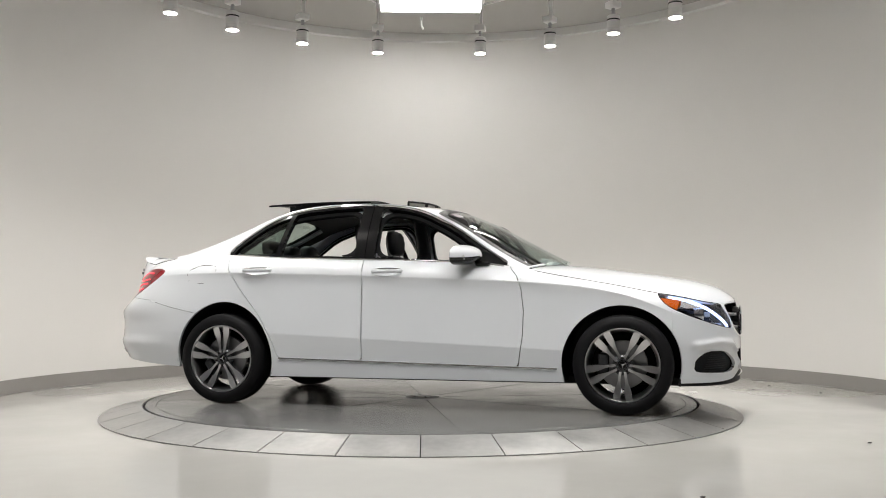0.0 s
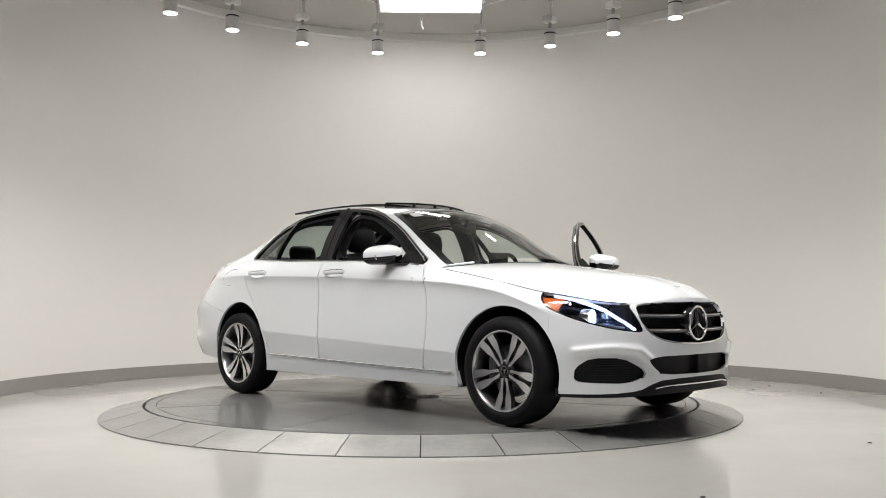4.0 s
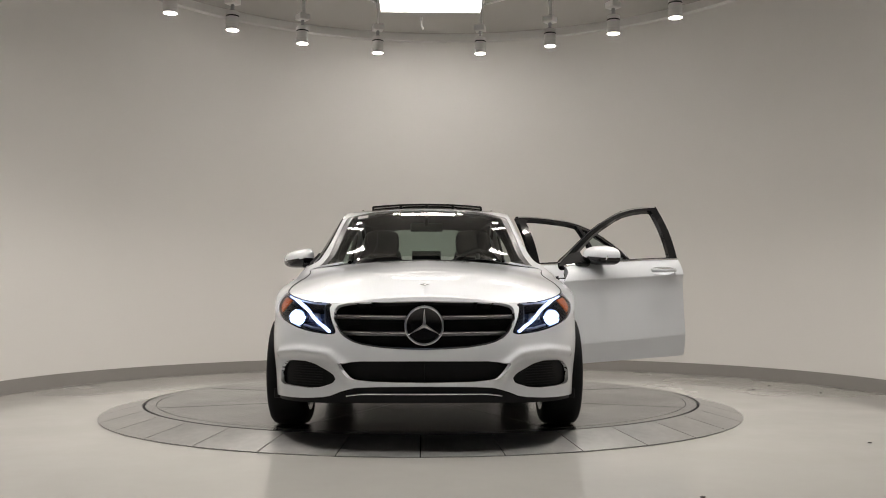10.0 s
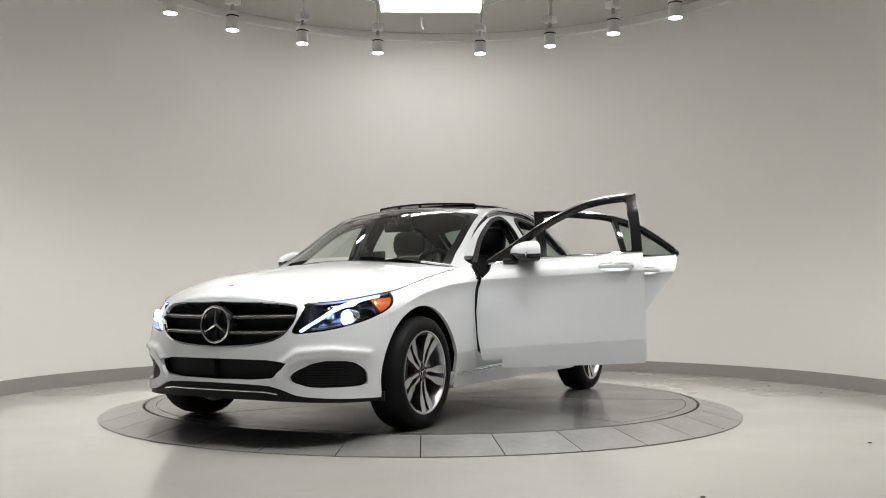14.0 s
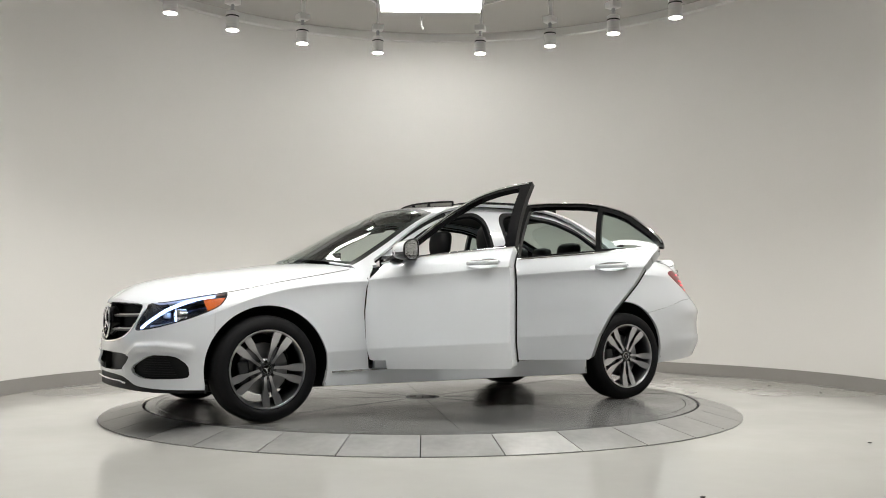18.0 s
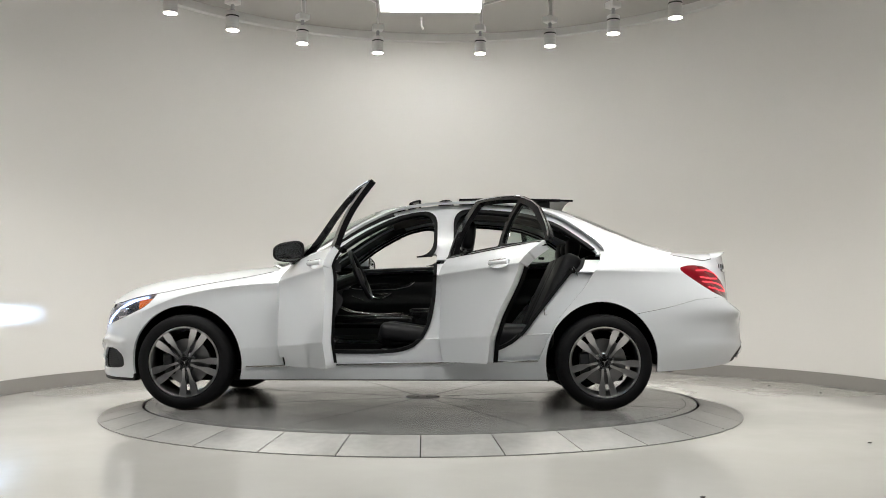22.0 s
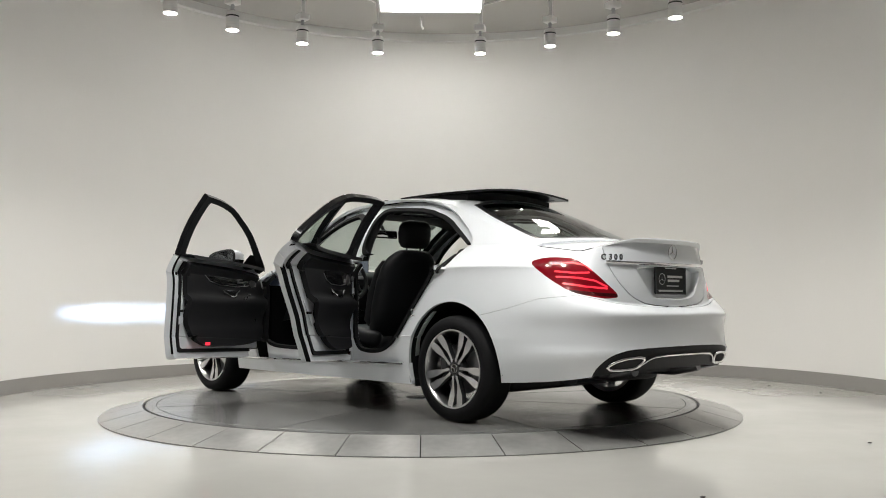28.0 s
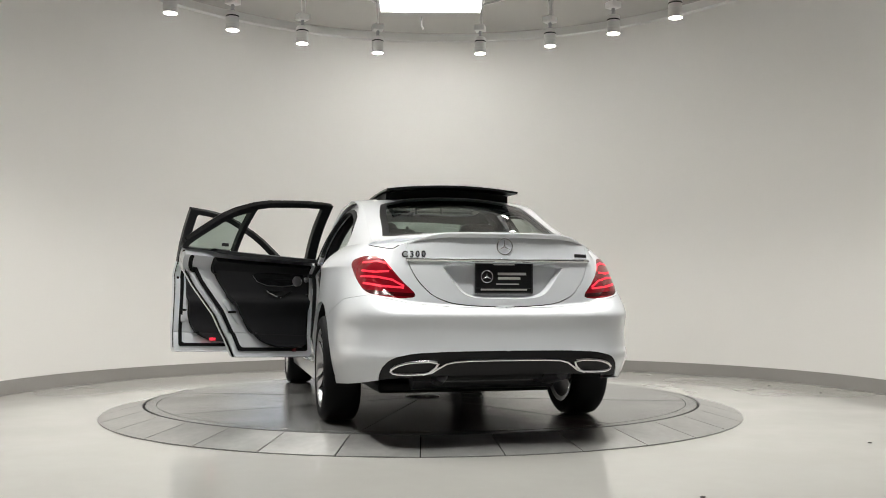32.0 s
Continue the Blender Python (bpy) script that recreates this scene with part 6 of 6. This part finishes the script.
def car_seat(y, name):
    bm = bmesh.new()
    cushion(bm, (0, 0, 0.0), (0.52, 0.44, 0.15), 0.065)
    for sy in (1, -1):
        cushion(bm, (0.0, sy * 0.215, 0.035), (0.50, 0.11, 0.13), 0.052)
    bmesh.ops.transform(bm, matrix=pose(-0.12, y, 0.46, ry=-8), verts=bm.verts[:])
    s = soft_edges(part(name, bm, LEATHER, car, "black leather front seat with headrest"), 50)
    bm = bmesh.new()
    m = pose(-0.385, y, 0.78, ry=-17)
    pillow(bm, [(-0.31, 0.0, 0.05, 0.20), (-0.28, 0.0, 0.075, 0.235), (-0.12, 0.005, 0.085, 0.250), (0.08, 0.0, 0.080, 0.258), (0.20, -0.005, 0.072, 0.245), (0.27, -0.012, 0.062, 0.212), (0.315, -0.02, 0.048, 0.165), (0.335, -0.022, 0.030, 0.13)], m)
    soft_edges(part("backrest", bm, LEATHER, s), 50)
    for sy in (1, -1):
        bm = bmesh.new()
        pillow(bm, [(-0.25, 0.055, 0.02, 0.02), (-0.22, 0.065, 0.05, 0.04), (-0.02, 0.075, 0.055, 0.046), (0.16, 0.055, 0.045, 0.042), (0.24, 0.035, 0.02, 0.02)], m @ Matrix.Translation((0, sy * 0.205, 0)), 16, 2.2)
        soft_edges(part("bolster", bm, LEATHER, s), 50)
    bm = bmesh.new()
    head_pillow(bm, pose(-0.51, y, 1.212, ry=-8), 0.142, 0.100)
    hr = soft_edges(part("headrest", bm, LEATHER, s), 50)
    for sy in (0.065, -0.065):
        bm = bmesh.new()
        tube(bm, [(-0.475, y + sy, 1.03), (-0.495, y + sy, 1.12)], 0.007, 8)
        part("headrest_post", bm, CHROME, hr, "chrome headrest post")
    bm = bmesh.new()
    box(bm, (-0.10, y, 0.33), (0.44, 0.42, 0.14), 0.02)
    part("seat_base", bm, BLACK_PLASTIC, s)


car_seat(0.37, "front_seat")
car_seat(-0.37, "front_seat")
bm = bmesh.new()
cushion(bm, (-0.86, 0, 0.47), (0.50, 1.24, 0.17), 0.06)
cushion(bm, (-0.83, 0, 0.37), (0.46, 1.22, 0.20), 0.03)
rs = soft_edges(part("rear_seat", bm, LEATHER, car, "black leather rear bench"), 50)
for y, w in ((0.36, 0.54), (-0.36, 0.54), (0.0, 0.22)):
    bm = bmesh.new()
    cushion(bm, (0, 0, 0), (0.14, w, 0.62), 0.05)
    bmesh.ops.transform(bm, matrix=pose(-1.13, y, 0.78, ry=-25), verts=bm.verts[:])
    soft_edges(part("backrest", bm, LEATHER, rs), 50)
    bm = bmesh.new()
    head_pillow(bm, pose(-1.275, y, 1.125, ry=-12), 0.125 if abs(y) > 0.1 else 0.10, 0.075 if abs(y) > 0.1 else 0.05)
    soft_edges(part("headrest", bm, LEATHER, rs), 50)
bm = bmesh.new()
box(bm, (-1.62, 0, 1.045), (0.52, 1.14, 0.03), 0.01)
part("parcel_shelf", bm, CARPET, car, "dark parcel shelf")
bm = bmesh.new()
box(bm, (-0.15, 0, 0.255), (2.0, 1.44, 0.04), 0.01)
box(bm, (0.86, 0, 0.55), (0.06, 1.40, 0.62), 0.01)
box(bm, (0.02, 0, 0.33), (1.7, 0.24, 0.16), 0.03)
part("cabin_floor", bm, CARPET, car, "black carpeted cabin floor and bulkhead")
# dashboard
bm = bmesh.new()
prof = [(0.98, 0.985), (0.80, 0.992), (0.62, 0.985), (0.545, 0.955), (0.53, 0.90), (0.56, 0.82), (0.60, 0.72), (0.66, 0.62), (0.85, 0.60)]
rows = []
for y in np.linspace(-0.70, 0.70, 21):
    h = 0.030 * math.exp(-((y - 0.37) / 0.17) ** 2)
    rows.append([bm.verts.new((min(x, 0.97 - 0.30 * (abs(y) / 0.70) ** 2), y, z + (h if z > 0.9 else 0) - 0.02 * (abs(y) / 0.70) ** 2)) for x, z in prof])
for a, b in zip(rows, rows[1:]):
    for k in range(len(prof) - 1):
        bm.faces.new((a[k], a[k + 1], b[k + 1], b[k]))
bmesh.ops.recalc_face_normals(bm, faces=bm.faces[:])
dash = soft_edges(part("dashboard", bm, TRIM, car, "black dashboard with round metal vents"), 60)
for y in (0.66, 0.10, 0.0, -0.10, -0.66):
    bm = bmesh.new()
    lathe(bm, [(0.034, 0.0), (0.045, 0.006), (0.050, 0.0), (0.048, -0.02)], 24, pose(0.545 if abs(y) < 0.5 else 0.565, y, 0.865, ry=-90))
    vent = soft_edges(part("air_vent", bm, SATIN, dash, "round satin metal air vent"), 40)
    bm = bmesh.new()
    lathe(bm, [(0, 0.004), (0.012, 0.003), (0.034, -0.006)], 20, pose(0.545 if abs(y) < 0.5 else 0.565, y, 0.865, ry=-90))
    part("vent_core", bm, BLACK_PLASTIC, vent)
SCREEN = mat("dim_screen", (0.01, 0.01, 0.012), 0.1, glow=(0.75, 0.85, 1.0), power=0.12)
bm = bmesh.new()
box(bm, (0.600, 0.0, 1.025), (0.012, 0.20, 0.115), 0.005)
scr = part("centre_screen", bm, BLACK_GLOSS, car, "tablet-like centre screen")
bm = bmesh.new()
box(bm, (0.5935, 0.0, 1.025), (0.002, 0.185, 0.10))
part("display", bm, SCREEN, scr)
for y in (0.44, 0.30):
    bm = bmesh.new()
    lathe(bm, [(0.0, 0.0), (0.045, 0.0), (0.050, 0.012), (0.054, 0.0)], 28, pose(0.555, y, 0.945, ry=-72))
    soft_edges(part("dial", bm, SATIN, dash, "metal-rimmed instrument dial"), 40)
    bm = bmesh.new()
    lathe(bm, [(0.0, 0.002), (0.045, 0.002)], 28, pose(0.5545, y, 0.945, ry=-72))
    part("dial_face", bm, SCREEN, dash)
bm = bmesh.new()
box(bm, (0.28, 0, 0.58), (0.78, 0.25, 0.10), 0.03)
box(bm, (-0.20, 0, 0.60), (0.30, 0.22, 0.16), 0.03)
cons = soft_edges(part("centre_console", bm, BLACK_GLOSS, car, "gloss black centre console"), 50)
for sy in (0.125, -0.125):
    bm = bmesh.new()
    tube(bm, [(0.55, sy, 0.72), (0.40, sy, 0.655), (0.20, sy, 0.635), (0.0, sy, 0.64)], 0.006, 8)
    part("console_trim", bm, CHROME, cons, "chrome console edge", True)
# steering wheel
bm = bmesh.new()
m = pose(0.285, 0.37, 0.925, ry=-66)
tube(bm, [(0.183 * math.cos(a), 0.183 * math.sin(a), 0) for a in np.linspace(0, 2 * math.pi, 40, endpoint=False)], 0.0165, 12, True)
bmesh.ops.transform(bm, matrix=m, verts=bm.verts[:])
sw = soft_edges(part("steering_wheel", bm, LEATHER, car, "black leather steering wheel with metal spokes"), 60)
bm = bmesh.new()
box(bm, (0, 0, -0.012), (0.13, 0.15, 0.05), 0.025, seg=3)
bmesh.ops.transform(bm, matrix=m, verts=bm.verts[:])
soft_edges(part("airbag_cover", bm, TRIM, sw), 50)
bm = bmesh.new()
for a in (0, 180, 270):
    box(bm, (0.12, 0, -0.008), (0.11, 0.030, 0.012), 0.005, m=pose(0, 0, 0, rz=a + 90))
bmesh.ops.transform(bm, matrix=m, verts=bm.verts[:])
part("wheel_spoke", bm, SATIN, sw, "satin metal spokes")
bm = bmesh.new()
tube(bm, [(0.30, 0.37, 0.915), (0.55, 0.37, 0.82)], 0.045, 14)
part("steering_column", bm, BLACK_PLASTIC, car)
# inner mirror
bm = bmesh.new()
box(bm, (0.26, 0.0, 1.275), (0.03, 0.24, 0.065), 0.014, seg=3)
im = soft_edges(part("inner_mirror", bm, BLACK_PLASTIC, car, "black inside mirror"), 50)
bm = bmesh.new()
box(bm, (0.2435, 0.0, 1.275), (0.002, 0.215, 0.045), 0.0008)
part("mirror_glass", bm, MIRROR, im)
bm = bmesh.new()
tube(bm, [(0.27, 0, 1.29), (0.31, 0, 1.345)], 0.014, 8)
part("mirror_stem", bm, BLACK_PLASTIC, im)
# inner pillars
for left in (True, False):
    for w0, w1, nm in ((0.97, 0.80, "inner_pillar"),):
        bm = bmesh.new()
        tube(bm, [Vector(glass_point(x, 0.97)) + Vector((-0.03, -0.045, -0.02)) for x in np.linspace(0.70, 0.05, 12)], 0.028, 10)
        side_part("windshield_pillar_trim", bm, TRIM, car, left, "black pillar trim")
        bm = bmesh.new()
        tube(bm, [Vector(glass_point(-0.3475, w)) + Vector((0, -0.118, 0)) for w in np.linspace(0.0, 1.0, 8)], 0.055, 12, flat=0.7)
        side_part("middle_pillar_trim", bm, TRIM, car, left, "black pillar trim")
        bm = bmesh.new()
        rows = []
        for x in np.linspace(-1.42, -1.86, 8):
            rows.append([bm.verts.new(Vector(glass_point(x, w)) + Vector((0, -0.05, 0))) for w in np.linspace(0.0, 0.95, 6)])
        for a, b in zip(rows, rows[1:]):
            for k in range(5):
                bm.faces.new((a[k], a[k + 1], b[k + 1], b[k]))
        side_part("rear_pillar_trim", bm, TRIM, car, left, "black pillar trim")
# sticker on the windshield
bm = bmesh.new()
a = [Vector(roof_point(x, w)) for x, w in ((0.20, 0.20), (0.20, 0.32), (0.145, 0.32), (0.145, 0.20))]
bm.faces.new([bm.verts.new(Vector((p.x, -p.y, p.z)) + Vector((0.004, 0, 0.006))) for p in a])
bmesh.ops.recalc_face_normals(bm, faces=bm.faces[:])
part("windshield_sticker", bm, PALE, car, "small pale paper sticker")

# ---- movement ----
TURN = [(0, -16.15), (2, -31.48), (4, -46.3), (6, -61.0), (8, -75.9), (10, -90.6), (12, -105.1), (14, -120.0), (16, -135.4), (18, -151.0), (20, -166.8), (22, -182.6), (24, -198.0), (26, -213.0), (28, -227.6), (30, -242.2), (32, -257.9)]


def motions():
    walk(car, [(t, pose(0, 0, 0, rz=a) @ Matrix.Translation((0.156, 0.0318, 0))) for t, a in TURN])
    walk(DISC_OB, [(t, pose(0, 0, 0, rz=a)) for t, a in TURN])


motions()
